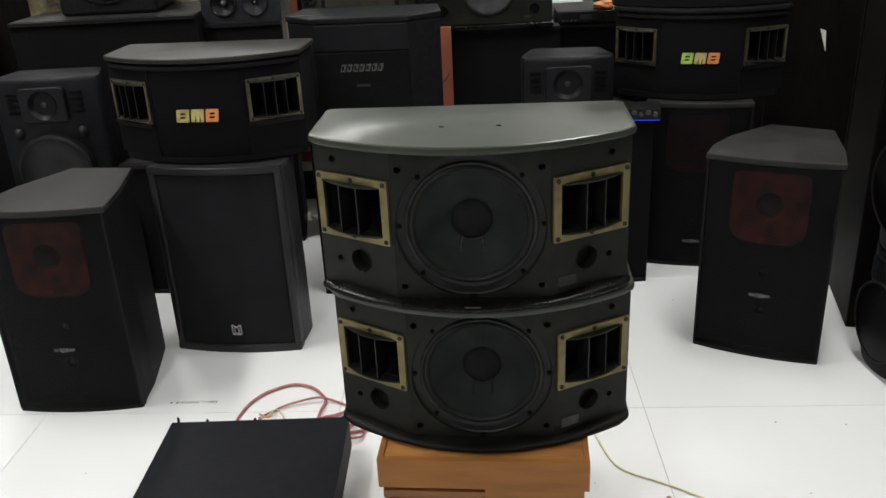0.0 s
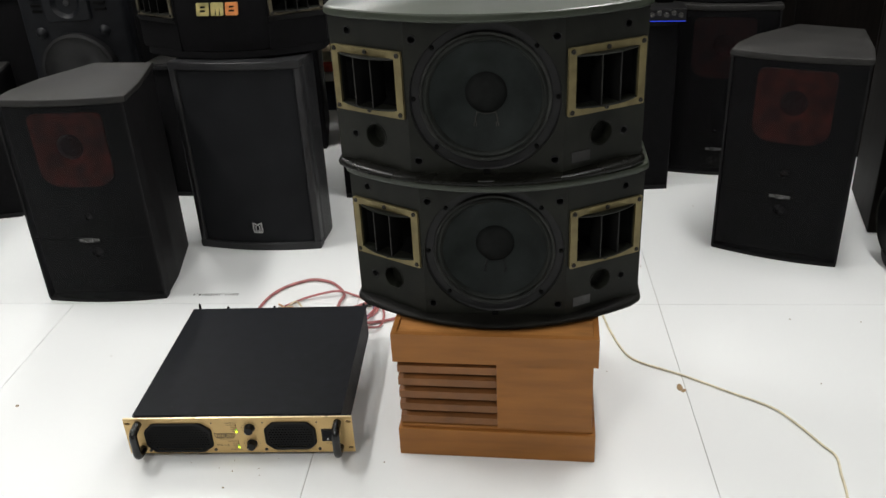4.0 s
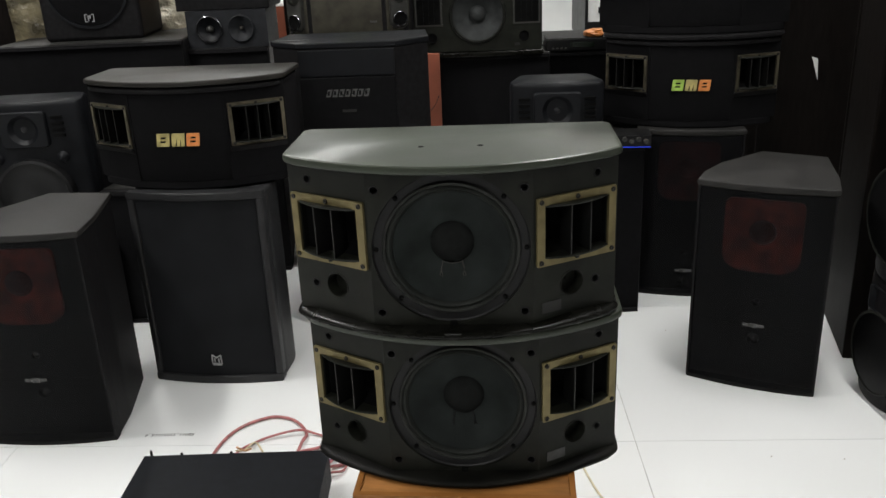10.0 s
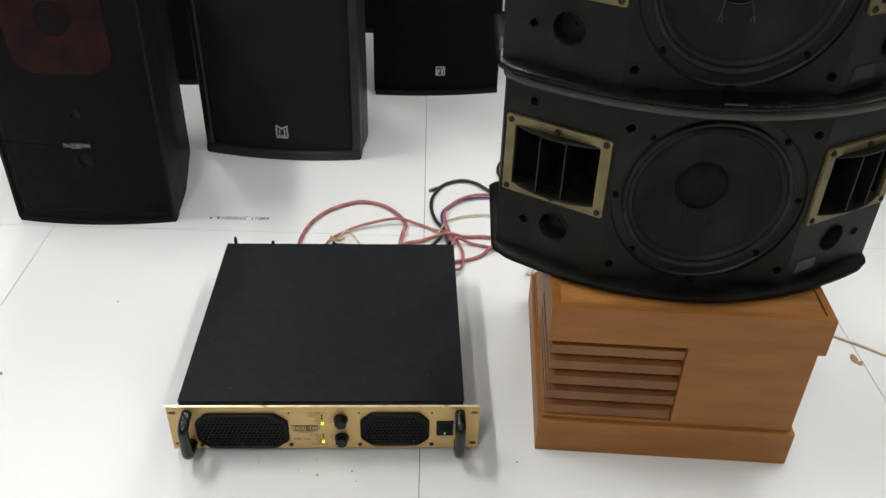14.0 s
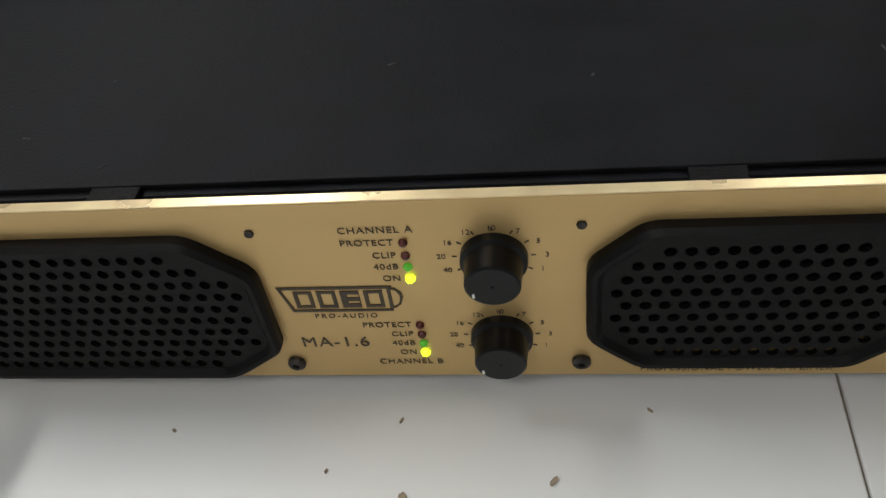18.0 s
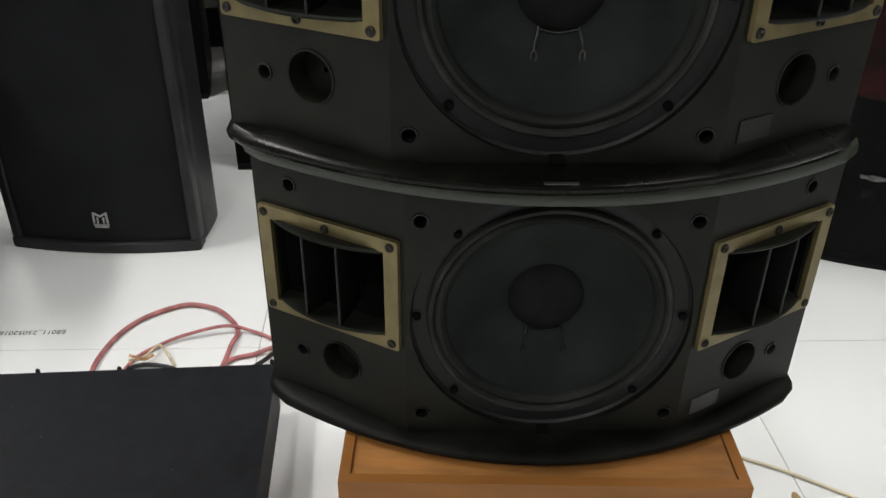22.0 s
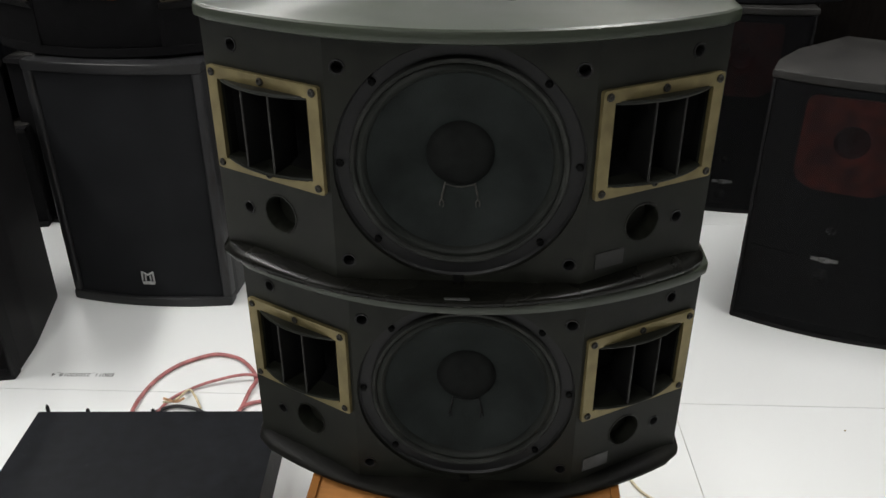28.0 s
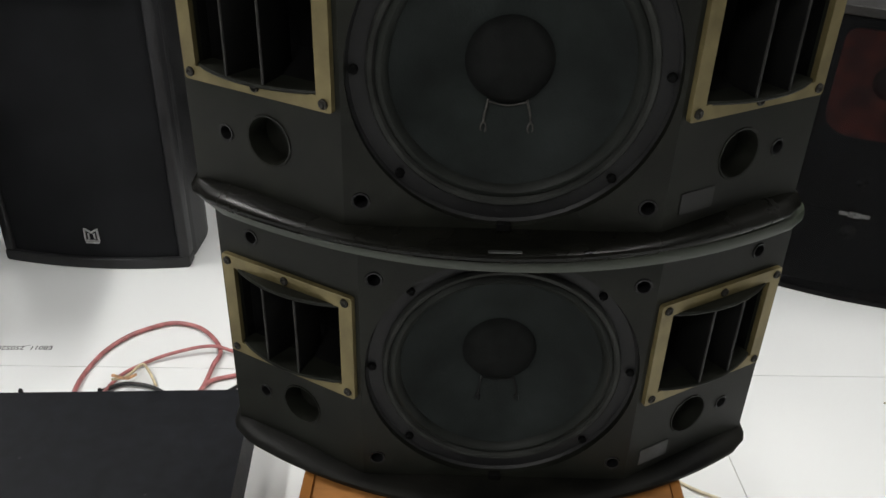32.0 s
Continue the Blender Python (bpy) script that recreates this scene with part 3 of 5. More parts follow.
def woofer(owner, cz, wire):
    P = Matrix.Translation((0, BY, cz))
    smooth(part("woofer_well", lathe([(0.1335, 0.001), (0.133, 0.007), (0.1305, 0.0095), (0.116, 0.0105)], 64, P), M_DARK, owner))
    w = part("woofer", lathe([(0.1170, 0.012), (0.1168, 0.0065), (0.1150, 0.0045), (0.1118, 0.0050), (0.1096, 0.0085)], 72, P), M_RIM, owner, "woofer with a rubber rim and dark cone")
    smooth(w)
    smooth(part("surround", lathe([(0.1098, 0.0085), (0.1078, 0.0062), (0.1045, 0.0055), (0.1012, 0.0075), (0.0988, 0.0125)], 72, P), M_RUBBER, w))
    smooth(part("cone", lathe([(0.0992, 0.0123), (0.091, 0.0165), (0.078, 0.0235), (0.062, 0.0315), (0.046, 0.0385), (0.0345, 0.0435)], 72, P), M_CONE, w))
    smooth(part("dust_cap", lathe([(0.0375, 0.0425), (0.0355, 0.0385), (0.030, 0.0335), (0.021, 0.0298), (0.010, 0.0279), (0.0004, 0.0275)], 48, P), M_CAP, w, "dark felt dust cap"))
    for s in (-1, 1):
        lead = [(s * 0.0165, BY + 0.0405, cz - 0.034), (s * 0.0180, BY + 0.036, cz - 0.040), (s * 0.0195, BY + 0.034, cz - 0.0455), (s * 0.0200, BY + 0.0325, cz - 0.052)]
        part("voice_coil_lead", tube(lead, 0.0011, 6), wire, w)
        eye = [(s * 0.0200 + 0.0022 * math.sin(a * math.pi / 6), BY + 0.0318, cz - 0.0560 + 0.0048 * math.cos(a * math.pi / 6)) for a in range(13)]
        part("lead_eyelet", tube(eye, 0.0009, 6, 2), wire, w)
    part("lead_bridge", tube([(-0.017, BY + 0.0395, cz - 0.0355), (0, BY + 0.039, cz - 0.0385), (0.017, BY + 0.0395, cz - 0.0355)], 0.0007, 6), wire, w)
    for k in range(8):
        a = math.radians(45 * k)
        r = 0.1262
        if abs(r * math.sin(a)) > 0.118:
            continue
        rings = [[(r * math.cos(a) + q * math.cos(j * 0.7854), y + BY, cz + r * math.sin(a) + q * math.sin(j * 0.7854)) for j in range(8)] for q, y in ((0.0042, 0.0095), (0.004, 0.0065), (0.0025, 0.0055))]
        part("woofer_screw", loft(rings), M_VOID, w)


def hole_ring(P, u, v, r, owner, deep=0.02, name="mount_hole", lining=None):
    """A socket let into a baffle: rim, wall and floor in one dark mesh."""
    rings = [[P(*q, w) for q in circle(u, v, rr, 16)] for rr, w in ((r + 0.0022, 0.0003), (r + 0.0018, 0.0012), (r, 0.0008), (r * 0.97, -deep), (r * 0.1, -deep))]
    return smooth(part(name, loft(rings, caps=False), lining or M_DARK, owner))


def open_speaker(owner, wire, tag):
    """The bare kind: woofer, horns and ports showing."""
    cabinet_shell(owner, M_LACQ if tag is M_LABEL else M_LACQ_DUSTY, M_TOPLACQ)
    z0, z1, cz = 0.0125, 0.2885, 0.149
    half = min(cz - z0, z1 - cz) - 0.004
    well = []
    for i in range(72):
        a = 2 * math.pi * i / 72
        well.append((0.133 * math.cos(a), cz + max(-half, min(half, 0.133 * math.sin(a)))))
    clean = [p for i, p in enumerate(well) if i == 0 or (abs(p[0] - well[i - 1][0]) + abs(p[1] - well[i - 1][1])) > 1e-5]
    holes = [(-0.1225, 0.2555), (0.1225, 0.2555), (-0.122, 0.0365), (0.122, 0.0365)]
    part("front_baffle", sheet(rect(-SEAM, SEAM, z0, z1), [clean] + [circle(x, z, 0.0065, 14) for x, z in holes], lambda u, v, w: (u, BY - w, v), 0.012), M_BAFFLE, owner)
    for x, z in holes:
        hole_ring(lambda u, v, w: (u, BY - w, v), x, z, 0.0062, owner)
    woofer(owner, cz, wire)
    for s in (-1, 1):
        P = side_place(s)
        mouth = rect(0.019, 0.148, 0.1275, 0.2215)
        port, vent, top = (0.077, 0.0725, 0.0222), (0.1255, 0.0695, 0.0062), (0.1252, 0.2605, 0.0062)
        part("side_baffle", sheet(rect(0, 0.168, z0, z1), [mouth] + [circle(u, v, r, 22) for u, v, r in (port, vent, top)], P, 0.012), M_BAFFLE, owner)
        hole_ring(P, *port, owner, 0.022, "bass_port", M_BAFFLE)
        hole_ring(P, *vent, owner)
        hole_ring(P, *top, owner)
        horn(s, owner)
    part("rating_label", sheet(rect(0.0165, 0.0550, 0.0265, 0.0465), [], lambda u, v, w: side_place(1)(u, v, w + 0.0012), 0.001), tag, owner, "small worn grey label")
    # highlight on the upper speaker's front edge, laid on as a thin silver box
    if tag is M_LABEL:
        part("badge_strip", box(-0.014, 0.014, -0.0035, 0.0000, 0.0110, 0.0119), M_SILVER, owner, "thin silver strip that stands for the glint on the lip")
    part("catch", box(-0.006, 0.006, BY - 0.006, BY + 0.001, 0.0135, 0.0205, 0.001), M_VOID, owner)


def covered_speaker(owner, mats, top=M_COVTOP):
    """The same cabinet with a black cloth front and a foil badge."""
    cabinet_shell(owner, M_CLOTH, top, PLAIN_FOOT)
    smooth(part("upper_band", plate([(0.268, 0.009), (0.270, 0.003), (0.280, 0.003), (0.283, 0.009)]), M_CAB, owner), 30)
    cols, rows = 25, []
    for zz, push in ((0.022, 0.004), (0.05, 0), (0.268, 0), (0.2875, 0.004)):
        rows.append([(x, 0.012 + push + BOW * (x / HW) ** 2, zz) for x in [-0.145 + 0.29 * i / (cols - 1) for i in range(cols)]])
    smooth(part("grille_cloth", loft(rows, caps=False, closed=False), M_CLOTH, owner, "stretched black cloth front"))
    for s in (-1, 1):
        P = side_place(s)
        part("side_cloth", sheet(rect(-0.004, 0.167, 0.02, 0.288), [rect(0.0145, 0.1525, 0.123, 0.2255)], P, 0.012), M_CLOTH, owner)
        part("horn_sill", loft([[P(u, v, w) for u, v, w in ((0.0, 0.098, 0.001), (0.0, 0.1135, 0.001), (0.0, 0.1135, 0.012))], [P(u, v, w) for u, v, w in ((0.162, 0.098, 0.001), (0.162, 0.1135, 0.001), (0.162, 0.1135, 0.012))]]), M_CAB, owner)
        horn(s, owner, 3, 0.0105, M_PALEGOLD)
    badge(owner, lambda u, v, w: (u, 0.009 - w, v + 0.142), 0.122, 0.036, mats)


lower = thing("karaoke_speaker", pose(0.1915, 1.228, 0.3005, 0, 0, -3.3), "dark olive karaoke speaker with gold-framed horns, lower of two stacked", "speaker", "stacked karaoke speakers")
open_speaker(lower, M_DARK, M_PALELABEL)
upper = thing("karaoke_speaker", pose(0.1815, 1.222, 0.3005 + TALL + 0.001, 0, 0, -3.1), "dark olive karaoke speaker with glossy top, upper of two stacked", "speaker", "stacked karaoke speakers")
open_speaker(upper, M_LEADWIRE, M_LABEL)
for dx in (-0.051, 0.051):
    ins = part("threaded_insert", loft([[(dx + r * math.cos(a * 0.5236), 0.135 + r * math.sin(a * 0.5236), z) for a in range(12)] for r, z in ((0.0055, TALL + 0.0002), (0.0055, TALL + 0.0004), (0.003, TALL + 0.0005))]), M_VOID, upper)

covered = thing("covered_karaoke_speaker", pose(-0.565, 2.206, 0.599, 0, 0, -3.5), "black cloth-fronted karaoke speaker with gold horns and foil badge", "speaker", "covered karaoke speakers")
covered_speaker(covered, (M_BADGE_GOLD, M_BADGE_GOLD, M_BADGE_ORANGE))
cov2 = thing("covered_karaoke_speaker", pose(0.973, 2.718, 0.599, 0, 0, -12.8), "black cloth-fronted karaoke speaker with lime and orange badge", "speaker", "covered karaoke speakers")
covered_speaker(cov2, (M_BADGE_LIME, M_BADGE_GOLD, M_BADGE_ORANGE), M_CAB)
cov3 = thing("covered_karaoke_speaker", pose(0.978, 2.736, 0.599 + TALL + 0.001, 0, 0, -11.5) @ Matrix.Diagonal((1.08, 1.05, 1.18, 1)), "larger black cloth-fronted karaoke speaker stacked on another", "speaker", "covered karaoke speakers")
covered_speaker(cov3, (M_BADGE_LIME, M_BADGE_GOLD, M_BADGE_ORANGE))


# ---- wooden subwoofer box under the stack ----
wb = thing("wooden_box", pose(-0.0125, 1.2195, 0, 0, 0, -4.8), "orange-brown wooden box with louvred front, under the speakers", "wooden box")
W, D = 0.403, 0.392
part("base", box(0, W, 0, D, 0, 0.068, 0.002), M_WOOD, wb)
part("base_ledge", box(0.006, W - 0.006, 0.006, D - 0.006, 0.068, 0.0765, 0.003), M_WOOD, wb)
part("body_panel", box(0.2055, W - 0.009, 0.0025, 0.03, 0.0765, 0.2335, 0.0015), M_WOOD, wb)
part("body_side", box(W - 0.03, W - 0.0095, 0.0305, D - 0.03, 0.0765, 0.2335), M_WOOD, wb)
part("body_back", box(0.03, W - 0.0305, D - 0.03, D - 0.01, 0.0765, 0.2335), M_WOOD, wb)
part("side_panel", box(0.008, 0.03, 0.2065, D - 0.0305, 0.0765, 0.2335, 0.0015), M_WOOD, wb)
# dark block added behind the slats, its colour giving the shade inside the box
part("inner_core", box(0.046, 0.36, 0.048, D - 0.036, 0.077, 0.233), M_GAP_SHADE, wb)
for i in range(5):
    z = 0.0795 + i * 0.031
    for front in (True, False):
        # a sloping slat: thin board, its outer edge lower
        prof = [(0.0075, z), (0.0075, z + 0.0165), (0.0440, z + 0.0285), (0.0440, z + 0.012)]
        if front:
            rings = [[(x, y, zz) for y, zz in prof] for x in (0.0065, 0.2048)]
        else:
            prof = [(0.0075, z), (0.0075, z + 0.0205), (0.0150, z + 0.0205), (0.0440, z + 0.012), (0.0440, z)]
            rings = [[(y, x, zz) for y, zz in prof] for x in (0.0445, 0.206)]
        part("slat", loft(rings), M_SLAT, wb)
part("top_rim", sheet(rect(0, W, -0.0005, D), [rect(0.011, W - 0.011, 0.011, D - 0.011)], lambda u, v, w: (u, v, 0.299 + w), 0.065), M_WOOD, wb)
part("tray_floor", box(0.0105, W - 0.0105, 0.0105, D - 0.0105, 0.236, 0.2995 - 0.004), M_WOOD_IN, wb)


# ---- power amplifier ----
AX, AY = -0.3485, 1.2145
amp = thing("power_amplifier", pose(AX, AY, 0), "champagne-gold fronted rack power amplifier with black steel case", "amplifier")
CZ0, CZ1 = 0.0105, 0.1015
GL = arc_round([(-0.201, 0.034), (-0.183, 0.0155), (-0.078, 0.0155), (-0.0572, 0.031), (-0.0572, 0.073), (-0.078, 0.0895), (-0.183, 0.0895), (-0.201, 0.071)], 0.005, 4)
GR = arc_round([(0.055, 0.036), (0.073, 0.0205), (0.147, 0.0205), (0.1635, 0.036), (0.1635, 0.074), (0.147, 0.0905), (0.073, 0.0905), (0.055, 0.074)], 0.005, 4)



def inner(poly, d):
    cx, cy = sum(p[0] for p in poly) / len(poly), sum(p[1] for p in poly) / len(poly)
    hx, hy = max(p[0] for p in poly) - cx, max(p[1] for p in poly) - cy
    return [(cx + (x - cx) * (1 - d / hx), cy + (y - cy) * (1 - d / hy)) for x, y in poly]


def inside(poly, x, y):
    hit = False
    for (x0, y0), (x1, y1) in zip(poly, poly[1:] + poly[:1]):
        if (y0 > y) != (y1 > y) and x < (x1 - x0) * (y - y0) / (y1 - y0) + x0:
            hit = not hit
    return hit


SW = rect(0.1745, 0.2015, 0.0395, 0.0715)
slots = [arc_round(rect(x - 0.0055, x + 0.0055, z - 0.003, z + 0.003), 0.003, 3) for x in (-0.2335, 0.2335) for z in (0.0895, 0.0215)]
panel = part("front_panel", sheet(rect(-0.2415, 0.2415, CZ0, CZ1), [inner(GL, 0.003), inner(GR, 0.003), SW] + slots, flat, 0.0045), M_PANEL, amp, "brushed champagne-gold front panel")
# thin strip over the top face that paints its bright reflection
part("panel_edge", box(-0.2413, 0.2413, 0.0002, 0.0043, CZ1 + 0.0001, CZ1 + 0.0006), M_PANELEDGE, panel, "gold top edge, ceiling glint put into its paler colour")
# dark sheets added behind the slots in place of the shaded floor seen through
for q in slots:
    part("slot_backing", sheet(inner(q, -0.002), [], lambda u, v, w: (u, 0.0049 - w, v), 0.001), M_GAP_SHADE, panel)
for g in (GL, GR):
    lip = inner(g, 0.0032)
    core = inner(g, 0.0050)
    rings = [[(x, y, z) for x, z in o] for o, y in ((g, -0.0001), (g, -0.004), (inner(g, 0.0015), -0.006), (lip, -0.006), (core, -0.0038))]
    gr = smooth(part("fan_grille", loft(rings, caps=False), M_FANBLACK, amp, "black plastic fan grille"), 35)
    pits, row = [], 0
    z = min(p[1] for p in core) + 0.0032
    while z < max(p[1] for p in core):
        x = min(p[0] for p in core) + (0.0048 if row % 2 else 0.0016)
        while x < max(p[0] for p in core):
            if all(inside(core, x + dx, z + dz) for dx in (-0.0026, 0.0026) for dz in (-0.0026, 0.0026)):
                pits.append(circle(x, z, 0.0021, 10))
            x += 0.0064
        z += 0.0064
        row += 1
    part("perforated_plate", sheet(core, pits, lambda u, v, w: (u, -0.0038 - w, v), 0.002), M_FANBLACK, gr)
    part("backing", sheet(inner(core, -0.002), [], lambda u, v, w: (u, 0.004 - w, v), 0.001), M_VOID, gr)
sw = part("power_switch", box(0.1748, 0.2012, -0.002, 0.01, 0.0398, 0.0712, 0.001), M_DARK, amp, "black rocker power switch")
part("rocker", loft([[(0.179, -0.0035, 0.0445), (0.197, -0.0035, 0.0445), (0.197, -0.0065, 0.056), (0.197, -0.003, 0.0665), (0.179, -0.003, 0.0665), (0.179, -0.0065, 0.056)], [(0.179, -0.001, 0.0445), (0.197, -0.001, 0.0445), (0.197, -0.001, 0.056), (0.197, -0.001, 0.0665), (0.179, -0.001, 0.0665), (0.179, -0.001, 0.056)]]), M_AMP, sw)
part("rocker_mark", sheet(circle(0.188, 0.049, 0.0018, 12), [circle(0.188, 0.049, 0.0011, 12)], lambda u, v, w: (u, -0.0062 - w, v), 0.001), M_WHITEINK, sw)
for x in (-0.196, -0.0555, 0.0535, 0.1675):
    z = 0.0193
    rings = [[(x + r * math.cos(a * 0.5236), y, z + r * math.sin(a * 0.5236)) for a in range(12)] for r, y in ((0.0036, 0.0), (0.0035, -0.0016), (0.0026, -0.0024), (0.0014, -0.0024), (0.0011, -0.0012))]
    part("panel_screw", loft(rings), M_SCREW, amp)
for x in (-0.055, 0.0535, 0.167):
    rings = [[(x + r * math.cos(a * 0.7854), y, 0.0893 + r * math.sin(a * 0.7854)) for a in range(8)] for r, y in ((0.0018, 0.0), (0.0016, -0.0008), (0.0006, -0.0004))]
    part("rivet", loft(rings), M_SCREW, amp)
for x in (-0.211, 0.211):
    pts = [(x, 0.0, 0.0885), (x, -0.015, 0.0882), (x, -0.0265, 0.0858), (x, -0.0318, 0.0785), (x, -0.0325, 0.068), (x, -0.0325, 0.056), (x, -0.0325, 0.044), (x, -0.0318, 0.0345), (x, -0.0265, 0.0272), (x, -0.015, 0.0248), (x, 0.0, 0.0245)]
    smooth(part("handle", tube(pts, 0.0084, 14, 4), M_HANDLE, amp, "black rounded handle"))
for kz, nums in ((0.0755, True), (0.0345, True)):
    kx = 0.025
    k = smooth(part("gain_knob", lathe([(0.0004, -0.0135), (0.0084, -0.0135), (0.0092, -0.0129), (0.0098, -0.004), (0.0112, -0.003), (0.0113, 0.0)], 28, Matrix.Translation((kx, 0, kz))), M_KNOB, amp, "black gain knob"), 35)
    part("pointer", box(kx - 0.0068, kx - 0.0060, -0.0138, -0.0134, kz - 0.0048, kz - 0.0030), M_WHITEINK, k)
    for i, word in enumerate(("40", "20", "16", "12", "10", "7", "5", "3", "1")):
        a = math.radians(205 - 28.75 * i)
        letters(word, 0.0031, Matrix.Translation((kx + 0.0175 * math.cos(a), -0.0003, kz + 0.0135 * math.sin(a))) @ FACE, M_PANELINK, panel, "scale_number")
        a2 = a
        part("scale_tick", bars([[(kx + r * math.cos(a2 + t), kz + r * math.sin(a2 + t)) for r, t in ((0.0122, -0.02), (0.0122, 0.02), (0.0138, 0.02), (0.0138, -0.02))]], lambda u, v, w: (u, -0.0003 - w, v), 0.0002), M_PANELINK, panel)
for zs, words in (((0.0835, 0.0775, 0.0720, 0.0662), ("PROTECT", "CLIP", "40dB", "ON")), ((0.0413, 0.0360, 0.0307, 0.0252), ("PROTECT", "CLIP", "40dB", "ON"))):
    for z, word in zip(zs, words):
        lit = {"ON": M_LED, "40dB": M_LEDG}.get(word, M_LEDOFF)
        x = -0.0042
        r0 = 0.0018 if word == "ON" else 0.0016
        rings = [[(x + r * math.cos(a * 0.6283), y, z + r * math.sin(a * 0.6283)) for a in range(10)] for r, y in ((r0, 0.0), (r0, -0.0008), (r0 * 0.7, -0.0016), (0.0002, -0.002))]
        part("indicator_light", loft(rings), lit, panel, "lit yellow-green indicator" if word == "ON" else "small indicator light")
        letters(word, 0.0039, Matrix.Translation((x - 0.0032, -0.0003, z)) @ FACE, M_PANELINK, panel, "lettering", "RIGHT", 1.1)
letters("CHANNEL A", 0.0041, Matrix.Translation((-0.0128, -0.0003, 0.0893)) @ FACE, M_PANELINK, panel, "lettering", "CENTER", 1.12)
letters("CHANNEL B", 0.0041, Matrix.Translation((-0.0105, -0.0003, 0.0195)) @ FACE, M_PANELINK, panel, "lettering", "CENTER", 1.12)
letters("MA-1.6", 0.0078, Matrix.Translation((-0.0377, -0.0003, 0.0315)) @ FACE, M_PANELINK, panel, "model_number", "CENTER", 1.15)
letters("POWER", 0.0034, Matrix.Translation((0.188, -0.0003, 0.0335)) @ FACE, M_PANELINK, panel, "lettering", "CENTER", 1.1)
letters("PROFESSIONAL POWER AMPLIFIER", 0.0040, Matrix.Translation((0.109, -0.0003, 0.0143)) @ FACE, M_PANELINK, panel, "lettering", "CENTER", 1.12)
# the maker's mark: a slanted outline with plain blocks
lg = lambda u, v, w: (u, -0.0004 - w, v)
part("logo_outline", merged(sheet([(-0.053, 0.0625), (-0.0115, 0.0625), (-0.0125, 0.0612), (-0.0517, 0.0612)], [], lg, 0.0003), sheet([(-0.053, 0.0625), (-0.0517, 0.0612), (-0.0487, 0.0505), (-0.0495, 0.0493)], [], lg, 0.0003), sheet([(-0.0495, 0.0493), (-0.0125, 0.0493), (-0.0125, 0.0503), (-0.0487, 0.0505)], [], lg, 0.0003)), M_PANELINK, panel)
for i in range(4):
    x = -0.0475 + i * 0.0085
    part("logo_block", sheet(rect(x, x + 0.0068, 0.0515, 0.0602), [rect(x + 0.0015, x + 0.0054, 0.0515 + 0.0013, 0.0602 - 0.0013)] if i in (0, 1, 3) else [rect(x + 0.0024, x + 0.0066, 0.0535, 0.0550), rect(x + 0.0024, x + 0.0066, 0.0568, 0.0585)], lg, 0.0003), M_PANELINK, panel)
dpoly = [(-0.0135, 0.0505), (-0.0135, 0.0618), (-0.0105, 0.0612), (-0.0085, 0.059), (-0.0082, 0.0565), (-0.0093, 0.053), (-0.0112, 0.0512)]
part("logo_block", sheet(dpoly, [inner(dpoly, 0.0011)], lg, 0.0003), M_PANELINK, panel)
letters("PRO-AUDIO", 0.0034, Matrix.Translation((-0.0305, -0.0003, 0.0468)) @ FACE, M_PANELINK, panel, "lettering", "CENTER", 1.35)
case = part("case", box(-0.2265, 0.2165, 0.0145, 0.447, 0.012, 0.0945, 0.0012), M_AMP, amp, "black painted steel case")
part("lid", box(-0.2285, 0.218, 0.0172, 0.4505, 0.0952, 0.0972, 0.0006), M_AMP, case)
part("flange", box(-0.222, 0.214, 0.0047, 0.0136, 0.014, 0.0935), M_BEZEL, case)
rng = random.Random(8)
for i in range(26):
    cx, cy, a = rng.uniform(-0.21, 0.2), rng.uniform(0.02, 0.43), rng.uniform(0, 3.14)
    ln, wd = rng.choice((0.0005, 0.0006, 0.0008, 0.0016)), rng.uniform(0.0002, 0.0004)
    speck = box(-ln, ln, -wd, wd, 0.0, 0.0003, m=Matrix.Translation((cx, cy, 0.0972)) @ Matrix.Rotation(a, 4, "Z"))
    part("dust_speck", speck, M_DUST, case, "pale speck of dust")
for x in (-0.105, 0.096):
    part("tab", box(x - 0.009, x + 0.009, 0.0046, 0.0171, 0.0938, 0.0968, 0.0004), M_CAB, case)
for x, h in ((-0.213, 0.013), (-0.14, 0.004), (-0.02, 0.003), (0.21, 0.006)):
    part("rear_stub", loft([[(x + r * math.cos(a * 0.7854), 0.451 + 0.004 + r * math.sin(a * 0.7854), z) for a in range(8)] for r, z in ((0.0035, 0.05), (0.0035, 0.095 + h * 0.6), (0.0015, 0.0965 + h))]), M_DARK, case)
for x in (-0.2, 0.19):
    for y in (0.03, 0.42):
        part("foot", loft([[(x + r * math.cos(a * 0.5236), y + r * math.sin(a * 0.5236), z) for a in range(12)] for r, z in ((0.009, 0.0), (0.0105, 0.003), (0.0105, 0.0121))]), M_RUBBER, amp, "black rubber foot")


# ---- floor-standing speakers round about ----
def flank(pts, edge, h):
    return prism(arc_round(pts, edge), 0, h, 0.006)


def bowed(w, bow, n=12):
    return [(-w / 2 + w * i / n, -bow * (1 - (2 * i / n - 1) ** 2)) for i in range(n + 1)]


